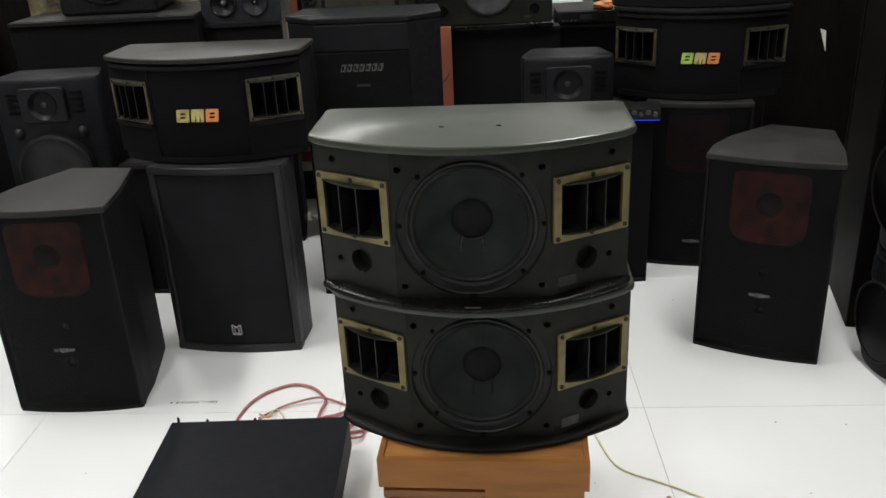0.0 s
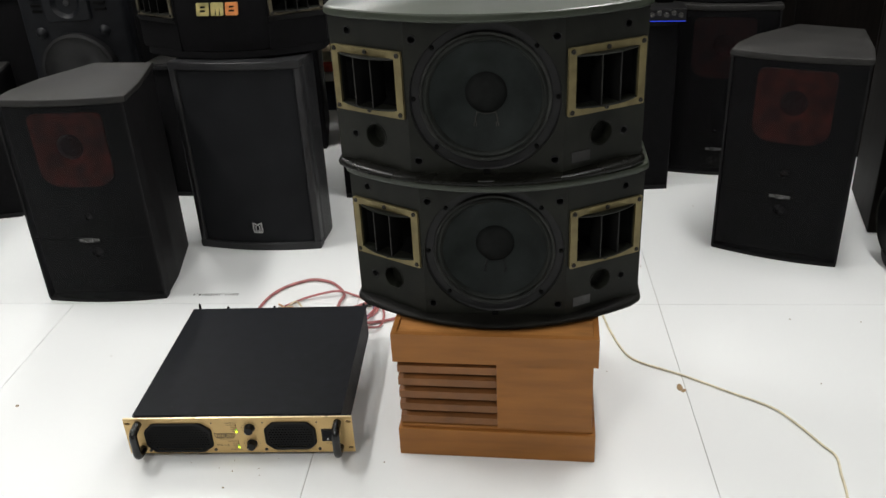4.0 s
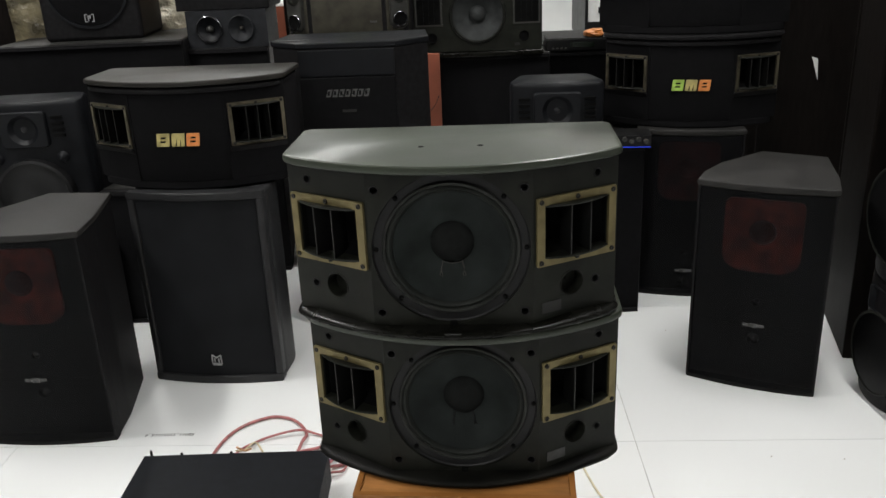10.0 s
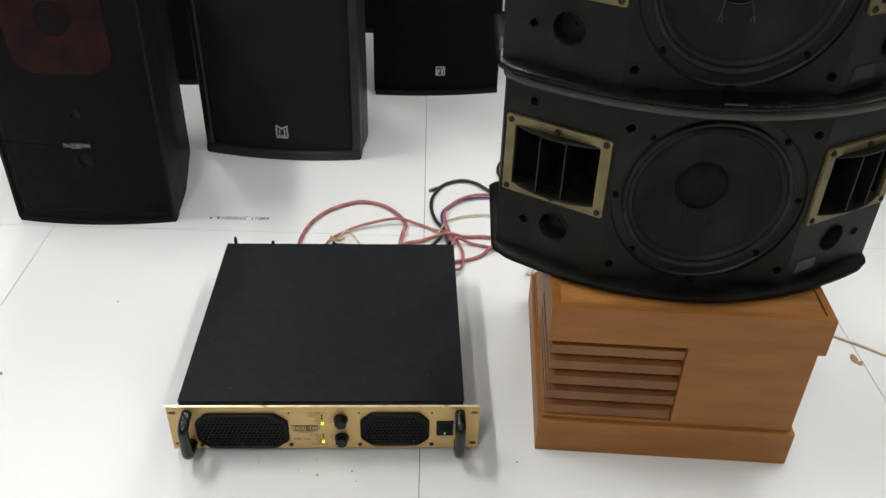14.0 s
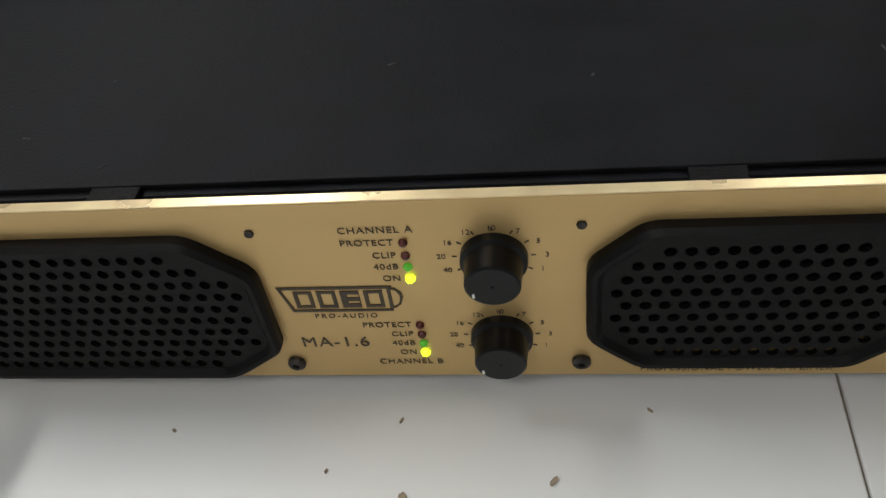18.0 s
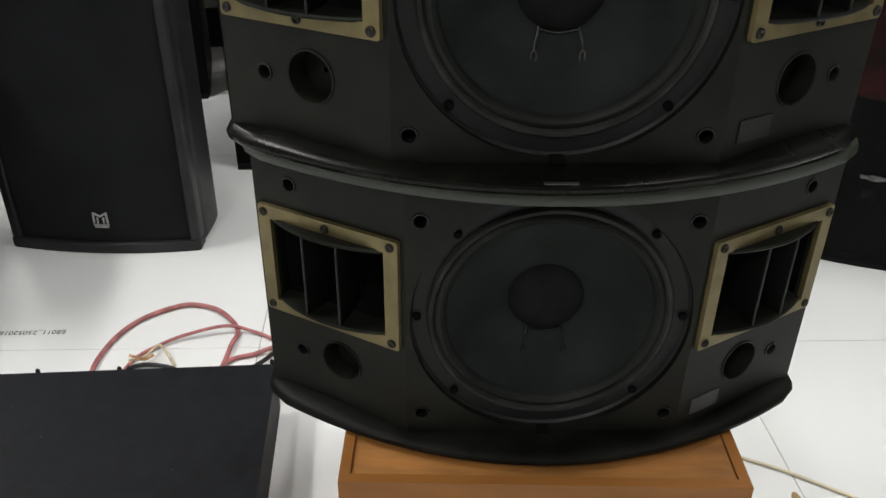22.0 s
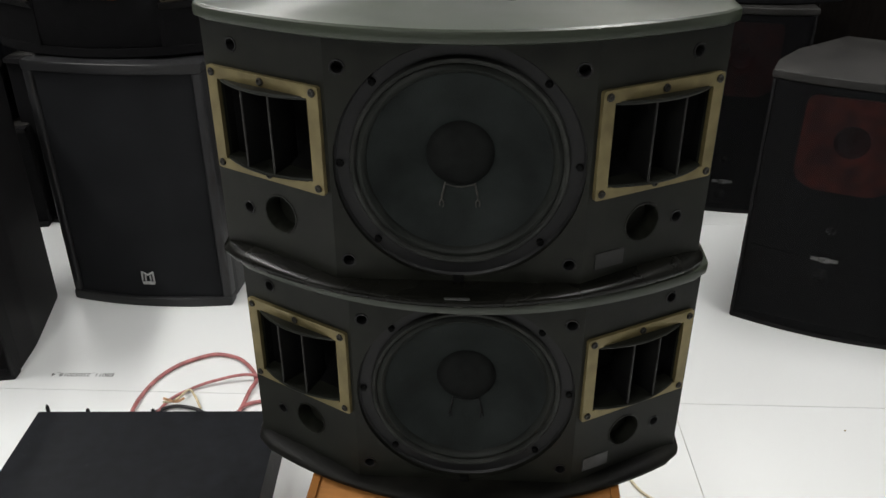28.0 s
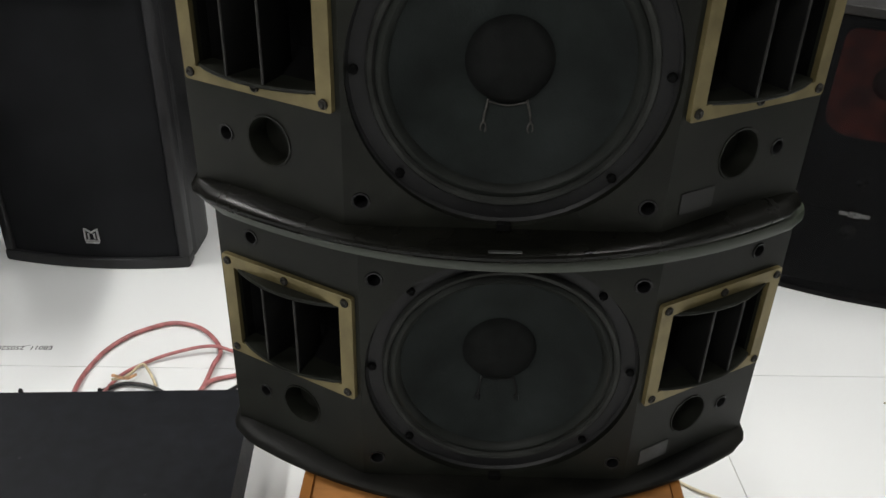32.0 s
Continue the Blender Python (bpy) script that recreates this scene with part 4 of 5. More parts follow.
def red_horn_speaker(owner, w=0.346, h=0.597):
    """A stage cabinet with one slanted flank and a full grille, a red horn showing through it."""
    rear = [(w / 2, 0.02), (w / 2 - 0.006, 0.12), (w / 2 - 0.044, 0.335), (-0.05, 0.355), (-w / 2 + 0.03, 0.19), (-w / 2, 0.08), (-w / 2, 0.02)]
    part("cabinet", prism(arc_round(rear, 0.015), 0.004, h - 0.016, 0.004), M_CAB, owner)
    top = bowed(w + 0.008, 0.02) + [(w / 2 + 0.004, 0.02)] + [(x * 1.012, y + 0.004) for x, y in rear[1:-1]]
    smooth(part("top_board", prism(top, h - 0.018, h, 0.006), M_GREYTOP, owner, "dusty dark grey top"), 30)
    part("bottom_board", prism(bowed(w, 0.018) + [(w / 2, 0.025), (-w / 2, 0.025)], 0.0, 0.012, 0.003), M_CAB, owner)
    rows = []
    for z in (0.012, h * 0.33, h * 0.34, h - 0.02):
        rows.append([(x, y - 0.001, z) for x, y in bowed(w - 0.008, 0.018)])
    smooth(part("grille", loft(rows, caps=False, closed=False), M_GRILLE, owner, "black perforated steel grille"))
    for s in (-1, 1):
        part("edge_trim", prism(rect(min(s * (w / 2 - 0.006), s * w / 2), max(s * (w / 2 - 0.006), s * w / 2), -0.004, 0.03), 0.01, h - 0.018), M_CAB, owner)
    part("inner_baffle", sheet(rect(-w / 2 + 0.007, w / 2 - 0.007, 0.014, h - 0.02), [], lambda u, v, ww: (u, 0.0195 - ww, v), 0.004), M_VOID, owner)
    plate_poly = arc_round([(-0.1, h - 0.225), (-0.062, h - 0.25), (0.062, h - 0.25), (0.1, h - 0.225), (0.1, h - 0.045), (-0.1, h - 0.045)], 0.022)
    hp = part("red_horn_plate", sheet(plate_poly, [circle(0, h - 0.135, 0.035, 20)], lambda u, v, ww: (u, 0.006 - ww, v), 0.008), M_RED, owner, "red horn plate behind the grille")
    # mouth in the darker red, so its depth reads as shaded
    part("horn_mouth", lathe([(0.035, 0.0), (0.028, 0.005), (0.012, 0.011), (0.0005, 0.0125)], 20, Matrix.Translation((0, 0.004, h - 0.135))), M_DARKRED, hp)
    part("grille_seam", loft([[(x, y - 0.0018, h * 0.335 + dz) for x, y in bowed(w - 0.01, 0.018)] for dz in (-0.0012, 0.0012)], caps=False, closed=False), M_VOID, owner)
    part("name_bar", box(-0.028, 0.028, -0.022, -0.0195, h * 0.335 - 0.004, h * 0.335 + 0.004, 0.001), M_SILVER, owner, "small silver name bar")
    part("name_bar_centre", box(-0.01, 0.01, -0.0235, -0.0205, h * 0.335 - 0.006, h * 0.335 + 0.006, 0.001), M_SILVER, owner, "small silver name bar")
    # two small domes added for the drivers' faint glints through the mesh
    for gz, gr in ((h * 0.335 + 0.058, 0.006), (h * 0.335 - 0.052, 0.009)):
        smooth(part("driver_dome", lathe([(0.0005, -0.005), (gr * 0.6, -0.0035), (gr, 0.0), (gr * 1.9, 0.002)], 16, Matrix.Translation((0, 0.004, gz))), M_RIMSCREW, owner, "small metal dome that stands for a driver's glint behind the grille"))
    grip = part("hand_grip", sheet(arc_round(rect(-0.045, 0.045, 0.24, 0.275), 0.012), [], lambda u, v, ww: (w / 2 - 0.028 + ww, 0.2 + u, v), 0.006), M_VOID, owner)
    grip.rotation_euler = (0, 0, 0)


red1 = thing("stage_speaker", pose(-0.914, 1.892, 0, 0, 0, -0.5), "black stage speaker with a red horn behind its grille", "speaker", "red-horn stage speakers")
red_horn_speaker(red1)
red2 = copy_thing(red1, pose(1.005, 2.064, 0, 0, 0, -25.2))
tall_r = copy_thing(red1, pose(0.983, 2.714, 0, 0, 0, -12))
tagged(tall_r, "black stage speaker carrying two karaoke speakers")
for ob in tall_r.children:
    if ob.name.startswith("red_horn_plate"):
        ob.data = ob.data.copy()
        ob.data.materials[0] = M_REDFAINT
    if ob.name.startswith(("name_bar", "driver_dome", "grille_seam")):
        ob.location.z -= 0.1

# the framed one with a flat cloth front
msp = thing("monitor_speaker", pose(-0.541, 2.2025, 0, 0, 0, -5.4), "black speaker with a grey bezel and recessed grille", "speaker")
mw, mh = 0.396, 0.597
part("cabinet", prism(arc_round([(-mw / 2, 0.02), (mw / 2, 0.02), (mw / 2 + 0.002, 0.14), (0.11, 0.34), (-0.11, 0.34), (-mw / 2 - 0.002, 0.14)], 0.03), 0.002, mh - 0.004, 0.008), M_BEZEL, msp)
for s in (-1, 1):
    smooth(part("bezel_side", prism(arc_round([(s * mw / 2, 0.035), (s * mw / 2, 0.0), (s * (mw / 2 - 0.02), -0.004), (s * (mw / 2 - 0.024), 0.012), (s * (mw / 2 - 0.024), 0.035)][::s], 0.006), 0.0245, mh - 0.0225, 0.001), M_BEZEL, msp), 30)
for z0, z1, nm in ((0.0, 0.024, "bezel_bottom"), (mh - 0.022, mh, "bezel_top")):
    smooth(part(nm, prism(bowed(mw + 0.001, 0.024) + [(mw / 2, 0.03), (-mw / 2, 0.03)], z0, z1, 0.005), M_BEZEL, msp), 30)
rows = [[(x, y * 0.8 + 0.004, z) for x, y in bowed(mw - 0.046, 0.022)] for z in (0.022, mh - 0.02)]
smooth(part("grille", loft(rows, caps=False, closed=False), M_MESH2, msp, "charcoal cloth grille"))
mk = lambda u, v, w: (u + 0.004, -0.0165 - w, v + 0.08)
for poly in ([(-0.016, -0.012), (-0.0125, -0.012), (-0.0115, 0.012), (-0.015, 0.013)], [(0.012, -0.012), (0.0155, -0.012), (0.0145, 0.013), (0.011, 0.012)], [(-0.0115, 0.012), (-0.0115, 0.0085), (0.0, 0.0015), (0.0, 0.0055)], [(0.0, 0.0055), (0.0, 0.0015), (0.011, 0.0085), (0.011, 0.012)],
             [(-0.008, -0.012), (-0.005, -0.012), (-0.0045, 0.0), (-0.0075, 0.002)], [(0.0045, -0.012), (0.0075, -0.012), (0.007, 0.002), (0.004, 0.0)], rect(-0.016, 0.016, -0.0165, -0.0145), rect(-0.014, 0.014, -0.022, -0.0185)):
    part("badge_stroke", sheet(poly, [], mk, 0.003), M_BADGE_GREY, msp, "white badge stroke")


def plain_speaker(owner, w, d, h, bow=0.015, tap=0.05, cloth=True, top=M_GREYTOP):
    part("cabinet", prism(arc_round([(-w / 2, 0.015), (w / 2, 0.015), (w / 2 - tap, d), (-w / 2 + tap, d)], 0.012), 0.0, h, 0.005), M_CAB, owner)
    part("top_skin", prism(arc_round([(-w / 2 + 0.006, 0.02), (w / 2 - 0.006, 0.02), (w / 2 - tap - 0.004, d - 0.008), (-w / 2 + tap + 0.004, d - 0.008)], 0.012), h, h + 0.002), top, owner)
    rows = [[(x, y + 0.012, z) for x, y in bowed(w - 0.012, bow)] for z in (0.012, 0.02, h - 0.02, h - 0.012)]
    smooth(part("grille", loft(rows, caps=False, closed=False), M_CLOTH if cloth else M_CAB, owner, "black cloth grille"))
    part("bottom_edge", prism(bowed(w - 0.01, bow) + [(w / 2 - 0.005, 0.02), (-w / 2 + 0.005, 0.02)], 0.0, 0.012), M_CAB, owner)
    part("top_edge", prism(bowed(w - 0.01, bow) + [(w / 2 - 0.005, 0.02), (-w / 2 + 0.005, 0.02)], h - 0.012, h), M_CAB, owner)


# the speaker with a small square badge, and the angular one on it
badged = thing("floor_speaker", pose(-0.142, 2.59, 0, 0, 0, 4), "plain black floor speaker with a small square badge", "speaker")
plain_speaker(badged, 0.37, 0.32, 0.611)
eb = part("badge", box(-0.006, 0.022, -0.0085, -0.002, 0.060, 0.088, 0.001), M_DARK, badged, "small square badge with a white outline")
part("badge_outline", sheet(rect(-0.005, 0.021, 0.061, 0.087), [rect(-0.0032, 0.0192, 0.0628, 0.0852)], lambda u, v, w: (u, -0.0088 - w, v), 0.0006), M_WHITEINK, eb, "white outline")
for poly in (rect(-0.001, 0.007, 0.0765, 0.079), rect(-0.001, 0.007, 0.0720, 0.0745), rect(-0.001, 0.0015, 0.066, 0.0715), [(0.009, 0.082), (0.0115, 0.082), (0.0135, 0.074), (0.012, 0.071)], [(0.016, 0.082), (0.0185, 0.082), (0.0125, 0.0645), (0.0105, 0.0655)]):
    part("badge_stroke", bars([poly], lambda u, v, w: (u, -0.0088 - w, v), 0.0006), M_WHITEINK, eb)

angular = thing("angular_speaker", pose(-0.127, 2.567, 0.614, 0, 0, -2), "black angular speaker with silver badge on a floor speaker", "speaker")
jp = [(-0.15, 0.0), (0.15, 0.0), (0.245, 0.09), (0.225, 0.27), (-0.225, 0.27), (-0.245, 0.09)]
part("cabinet", prism(jp, 0, 0.312, 0.004), M_CAB, angular)
part("top_board", prism([(x * 1.02, (y - 0.13) * 1.02 + 0.13) for x, y in jp], 0.312, 0.33, 0.004), M_MONITOR, angular, "dusty grey top board")
part("lower_grille", box(-0.148, 0.148, -0.012, -0.0005, 0.006, 0.225, 0.003), M_CLOTH, angular)
part("upper_panel", box(-0.148, 0.148, -0.006, -0.0005, 0.228, 0.308, 0.002), M_MONITOR, angular)
part("tape_strip", box(-0.235, -0.125, 0.07, 0.085, 0.3305, 0.3315), M_SILVER, angular, "strip of pale tape")
for i in range(7):
    x = -0.07 + i * 0.0195
    k = 0.007
    part("badge_bar", sheet([(x, 0.166), (x + 0.0145, 0.166), (x + 0.0145 + k, 0.189), (x + k, 0.189)], [[(x + 0.0045, 0.171), (x + 0.0115, 0.171), (x + 0.0135, 0.184), (x + 0.0065, 0.184)]], lambda u, v, w: (u, -0.0125 - w, v), 0.002), M_SILVER, angular, "silver badge bar")
part("small_mark", bars([rect(-0.022, 0.022, 0.118, 0.126)], lambda u, v, w: (u, -0.0125 - w, v), 0.001), M_LABEL, angular)

side_sp = thing("floor_speaker", pose(0.602, 2.601, 0, 0, 0, -5), "plain black floor speaker under a small monitor", "speaker")
plain_speaker(side_sp, 0.41, 0.34, 0.577)

# small moulded monitors
def small_monitor(owner, w=0.285, h=0.262, woof=False):
    outline = arc_round([(x, y + 0.03) for x, y in bowed(w, 0.03, 8)] + [(w / 2 + 0.004, 0.07), (w / 2 - 0.03, 0.2), (-w / 2 + 0.03, 0.2), (-w / 2 - 0.004, 0.07)], 0.012)
    smooth(part("cabinet", prism(outline, 0, h, 0.014), M_MONITOR, owner), 40)
    hz = h - 0.085
    smooth(part("horn_block", loft([[(x, -y, z) for x, z in arc_round(rect(-0.075 * k, 0.075 * k, hz - 0.058 * k, hz + 0.058 * k), 0.015)] for k, y in ((1.0, -0.02), (1.0, 0.010), (0.95, 0.013))], caps=False), M_MONITOR, owner), 50)
    ring0 = arc_round(rect(-0.0712, 0.0712, hz - 0.055, hz + 0.055), 0.015)
    part("horn_face", sheet(ring0, [circle(0, hz, 0.048, 28)], lambda u, v, w: (u, -0.013 - w, v), 0.002), M_MONITOR, owner)
    smooth(part("horn_dish", lathe([(0.048, -0.0132), (0.040, -0.004), (0.028, 0.008), (0.016, 0.013), (0.015, 0.004)], 32, Matrix.Translation((0, 0, hz))), M_MONITOR, owner))
    smooth(part("horn_plug", lathe([(0.0005, -0.006), (0.008, -0.004), (0.0135, 0.004), (0.0155, 0.013)], 20, Matrix.Translation((0, 0.0, hz))), M_BEZEL, owner))
    for s in (-1, 1):
        for i in range(4):
            z = hz - 0.03 + i * 0.02
            part("vent_slot", box(min(s * 0.086, s * 0.122), max(s * 0.086, s * 0.122), -0.001 + 0.018 * (285 / 1000 / w) ** 2 * 0.5, 0.04, z, z + 0.009, 0.001), M_VOID, owner)
    if woof:
        P = Matrix.Translation((0, -0.002, 0.185))
        smooth(part("woofer", lathe([(0.125, 0.02), (0.123, -0.02), (0.113, -0.024), (0.107, -0.016), (0.065, -0.005), (0.03, -0.002), (0.0005, -0.011)], 40, P), M_DARK, owner))
        for s in (-1, 1):
            smooth(part("corner_boss", lathe([(0.0005, -0.012), (0.012, -0.009), (0.02, 0.002)], 20, Matrix.Translation((s * 0.105, 0, 0.31))), M_MONITOR, owner))


mon = thing("small_monitor", pose(0.525, 2.611, 0.580, 0, 0, -4), "small blue-grey moulded monitor speaker on a floor speaker", "speaker", "moulded monitors")
small_monitor(mon, 0.295, 0.205)
mon_l = thing("moulded_monitor", pose(-1.185, 2.613, 0.2995, 0, 0, 3), "blue-grey moulded two-way monitor with horn and woofer", "speaker")
small_monitor(mon_l, 0.345, 0.49, True)
low_l = thing("floor_speaker", pose(-1.18, 2.6, 0, 0, 0, 2), "low black cabinet under the moulded monitor", "speaker")
plain_speaker(low_l, 0.44, 0.36, 0.297)
far_l = thing("floor_speaker", pose(-1.72, 2.46, 0, 0, 0, 6), "black floor speaker standing at the side", "speaker")
plain_speaker(far_l, 0.52, 0.34, 0.47)

dark_l = thing("floor_speaker", pose(-1.95, 3.0, 0, 0, 0, 8), "tall dark cabinet at the side of the showroom", "speaker")
plain_speaker(dark_l, 0.6, 0.4, 1.25)
dark_l2 = thing("floor_speaker", pose(-1.58, 2.86, 0, 0, 0, 5), "dark cabinet with a dusty grey top", "speaker")
plain_speaker(dark_l2, 0.30, 0.3, 0.70)
dark_l3 = thing("floor_speaker", pose(-2.35, 2.2, 0, 0, 0, 30), "tall dark speaker by the side wall", "speaker")
plain_speaker(dark_l3, 0.5, 0.4, 1.3)
mixer = thing("small_mixer", pose(0.742, 2.574, 0.5795, 0, 0, -8), "small black audio processor with blue-lit edge and knobs", "mixer")
part("body", box(-0.075, 0.075, 0, 0.1, 0, 0.04, 0.002), M_DARK, mixer)
part("blue_edge", box(-0.074, 0.074, -0.003, -0.0005, 0.001, 0.003), M_BLUE, mixer, "blue glowing edge strip")
for i in range(5):
    part("dial", knob_shape(0.0075, 0.012, 14, Matrix.Translation((-0.03 + i * 0.022, -0.0005, 0.022 + 0.006 * (i % 2)))), M_PILL, mixer, "small metal dial")


# ---- things behind ----
sub_box = thing("large_subwoofer", pose(-1.1, 2.99, 0, 0, 0, 2), "large black wooden bass cabinet with dusty top", "speaker")
plain_speaker(sub_box, 0.68, 0.5, 0.921, 0.004, 0.02)
sub = thing("round_grille_speaker", pose(-1.11, 3.11, 0.924, 0, 0, 2), "black speaker with a round grille rim on the bass cabinet", "speaker")
part("cabinet", prism(arc_round([(-0.18, 0), (0.18, 0), (0.17, 0.3), (-0.17, 0.3)], 0.02), 0, 0.36, 0.012), M_CAB, sub)
smooth(part("round_rim", lathe([(0.15, 0.001), (0.15, -0.008), (0.142, -0.008), (0.14, 0.001)], 40, Matrix.Translation((0, 0, 0.19))), M_MONITOR, sub))
smooth(part("round_grille", lathe([(0.14, -0.002), (0.1, -0.012), (0.0005, -0.018)], 40, Matrix.Translation((0, 0, 0.19))), M_CLOTH, sub))
part("badge_stroke", bars([rect(-0.017, -0.0145, 0.066, 0.094), rect(0.0145, 0.017, 0.066, 0.094), rect(-0.0145, -0.008, 0.066, 0.069), rect(-0.0145, -0.008, 0.091, 0.094), rect(0.008, 0.0145, 0.066, 0.069), rect(0.008, 0.0145, 0.091, 0.094), rect(-0.006, -0.002, 0.07, 0.09), rect(0.0, 0.005, 0.078, 0.09)], lambda u, v, w: (u, -0.0165 - w, v), 0.001), M_GREYINK, sub)

gap_sp = thing("floor_speaker", pose(-0.875, 2.645, 0, 0, 0, 1), "plain black floor speaker standing in a gap between others", "speaker")
plain_speaker(gap_sp, 0.25, 0.28, 0.48)
shelf_l = thing("floor_speaker", pose(-0.648, 3.086, 0, 0, 0, 0), "tall black cabinet carrying a tweeter pair", "speaker")
plain_speaker(shelf_l, 0.35, 0.36, 0.876)
tw = thing("tweeter_box", pose(-0.629, 3.106, 0.879), "grey box with two chrome-rimmed tweeters", "speaker")
part("cabinet", box(-0.137, 0.157, 0.0205, 0.2, 0, 0.132, 0.002), M_TWEET, tw)
part("front_board", sheet(rect(-0.137, 0.157, 0, 0.132), [circle(-0.054, 0.066, 0.0425, 28), circle(0.062, 0.066, 0.0425, 28)], flat, 0.02), M_TWEET, tw)
part("upper_cabinet", box(-0.17, 0.17, 0.01, 0.24, 0.1325, 0.42, 0.004), M_CAB, tw)
for x, rim, cup, plug in ((-0.054, M_CHROME, M_MONITOR, M_PILL), (0.062, M_TWEET, M_TWEET, M_STEEL)):
    t1 = smooth(part("tweeter_rim", lathe([(0.049, 0.0), (0.049, -0.006), (0.0455, -0.0085), (0.041, -0.003)], 32, Matrix.Translation((x, -0.0005, 0.066))), rim, tw, "round tweeter rim"))
    smooth(part("tweeter_horn", lathe([(0.0415, -0.004), (0.030, 0.004), (0.018, 0.012), (0.012, 0.014)], 28, Matrix.Translation((x, -0.0008, 0.066))), cup, t1))
    r = 0.013 if rim is M_CHROME else 0.006
    smooth(part("tweeter_plug", lathe([(0.0005, -0.003), (r * 0.6, -0.001), (r, 0.006), (r, 0.016)], 20, Matrix.Translation((x, -0.0008, 0.066))), plug, t1))

green = thing("khaki_karaoke_speaker", pose(-0.176, 3.08, 0.893, 0, 0, -2), "khaki cloth karaoke speaker with moulded ports at its corners", "speaker")
gp = [(-0.135, 0.0), (0.135, 0.0), (0.215, 0.035), (0.232, 0.08), (0.232, 0.3), (-0.232, 0.3), (-0.232, 0.08), (-0.215, 0.035)]
part("cabinet", prism(gp, 0, 0.36, 0.006), M_CAB, green)
gf = [(-0.222, 0.05), (-0.2, 0.0275), (-0.15, 0.005), (-0.1, -0.006), (0.0, -0.009), (0.1, -0.006), (0.15, 0.005), (0.2, 0.0275), (0.222, 0.05)]
smooth(part("front_cloth", loft([[(x, y + push, z) for x, y in gf] for z, push in ((0.004, 0.006), (0.012, 0), (0.345, 0), (0.354, 0.006))], caps=False, closed=False), M_GREEN, green, "khaki cloth front"), 50)
for s in (-1, 1):
    turn = Matrix.Translation((s * 0.186, 0.018, 0)) @ pose(0, 0, 0, 0, 0, 24 * s)
    pill = arc_round(rect(-0.034, 0.034, 0.03, 0.21), 0.033, 6)

    def pp(d, y):
        return [turn @ Vector((x * (1 - d / 0.034), y, 0.12 + (z - 0.12) * (1 - d / 0.09))) for x, z in pill]
    pl = smooth(part("port_moulding", loft([pp(0, 0.006), pp(0.0005, -0.008), pp(0.004, -0.013), pp(0.012, -0.015)]), M_PILL, green, "satin grey port moulding"), 40)
    smooth(part("horn_ball", lathe([(0.0005, -0.034), (0.012, -0.032), (0.021, -0.026), (0.027, -0.015), (0.0285, -0.008)], 24, turn @ Matrix.Translation((0, 0, 0.15))), M_PILL, pl))
    smooth(part("port_ring", lathe([(0.027, -0.014), (0.027, -0.019), (0.0245, -0.0205), (0.022, -0.0152), (0.0005, -0.0152)], 24, turn @ Matrix.Translation((0, 0, 0.066))), M_CHROME, pl))
    smooth(part("port_mouth", lathe([(0.0225, -0.0157), (0.012, -0.0162), (0.0005, -0.0163)], 24, turn @ Matrix.Translation((0, 0, 0.066))), M_VOID, pl))
badge(green, lambda u, v, w: (u, -0.011 - w, v + 0.167), 0.11, 0.045, (M_BADGE_BLUE, M_BADGE_LIME, M_BADGE_LIME))
part("small_mark", bars([rect(0.084, 0.108, 0.056, 0.063)], lambda u, v, w: (u, -0.0082 - w, v), 0.001), M_SILVER, green)
gsup = thing("floor_speaker", pose(-0.176, 3.07, 0, 0, 0, -2), "tall dark cabinet under the khaki speaker", "speaker")
plain_speaker(gsup, 0.42, 0.34, 0.89)

bsup = thing("bass_cabinet", pose(0.352, 3.174, 0, 0, 0, -2), "black bass cabinet with a rounded top edge", "speaker")
plain_speaker(bsup, 0.43, 0.4, 0.801, 0.02, 0.01)
bare = thing("bare_karaoke_speaker", pose(0.296, 3.154, 0.804, 0, 0, -2), "open-front karaoke speaker with a pale dusty woofer", "speaker")
part("cabinet", box(-0.24, 0.24, 0.046, 0.28, 0.018, 0.30, 0.006), M_CAB, bare)
smooth(part("bottom_plate", prism(bowed(0.484, 0.022) + [(0.242, 0.28), (-0.242, 0.28)], 0.0, 0.017, 0.005), M_LACQ, bare), 30)
part("baffle", sheet(rect(-0.235, 0.235, 0.019, 0.292), [circle(0, 0.15, 0.1, 32)], lambda u, v, w: (u, -0.0008 - w, v), 0.046), M_BAFFLE, bare)
part("centre_frame", sheet(rect(-0.122, 0.122, 0.0195, 0.29), [circle(0, 0.15, 0.1035, 40)], lambda u, v, w: (u, -0.0042 - w, v), 0.005), M_BAFFLE, bare)
wf = smooth(part("woofer", lathe([(0.1025, -0.003), (0.1, -0.0105), (0.0945, -0.0105), (0.092, -0.003)], 40, Matrix.Translation((0, -0.002, 0.15))), M_WELL, bare, "woofer with a dusty grey cone"))
smooth(part("cone", lathe([(0.0925, -0.004), (0.085, 0.004), (0.05, 0.024), (0.03, 0.032)], 40, Matrix.Translation((0, -0.002, 0.15))), M_DUSTCONE, wf, "dusty pale grey cone"))
smooth(part("dust_cap", lathe([(0.0315, 0.0315), (0.028, 0.02), (0.018, 0.0125), (0.0005, 0.0095)], 28, Matrix.Translation((0, -0.002, 0.15))), M_DUSTCONE, wf))
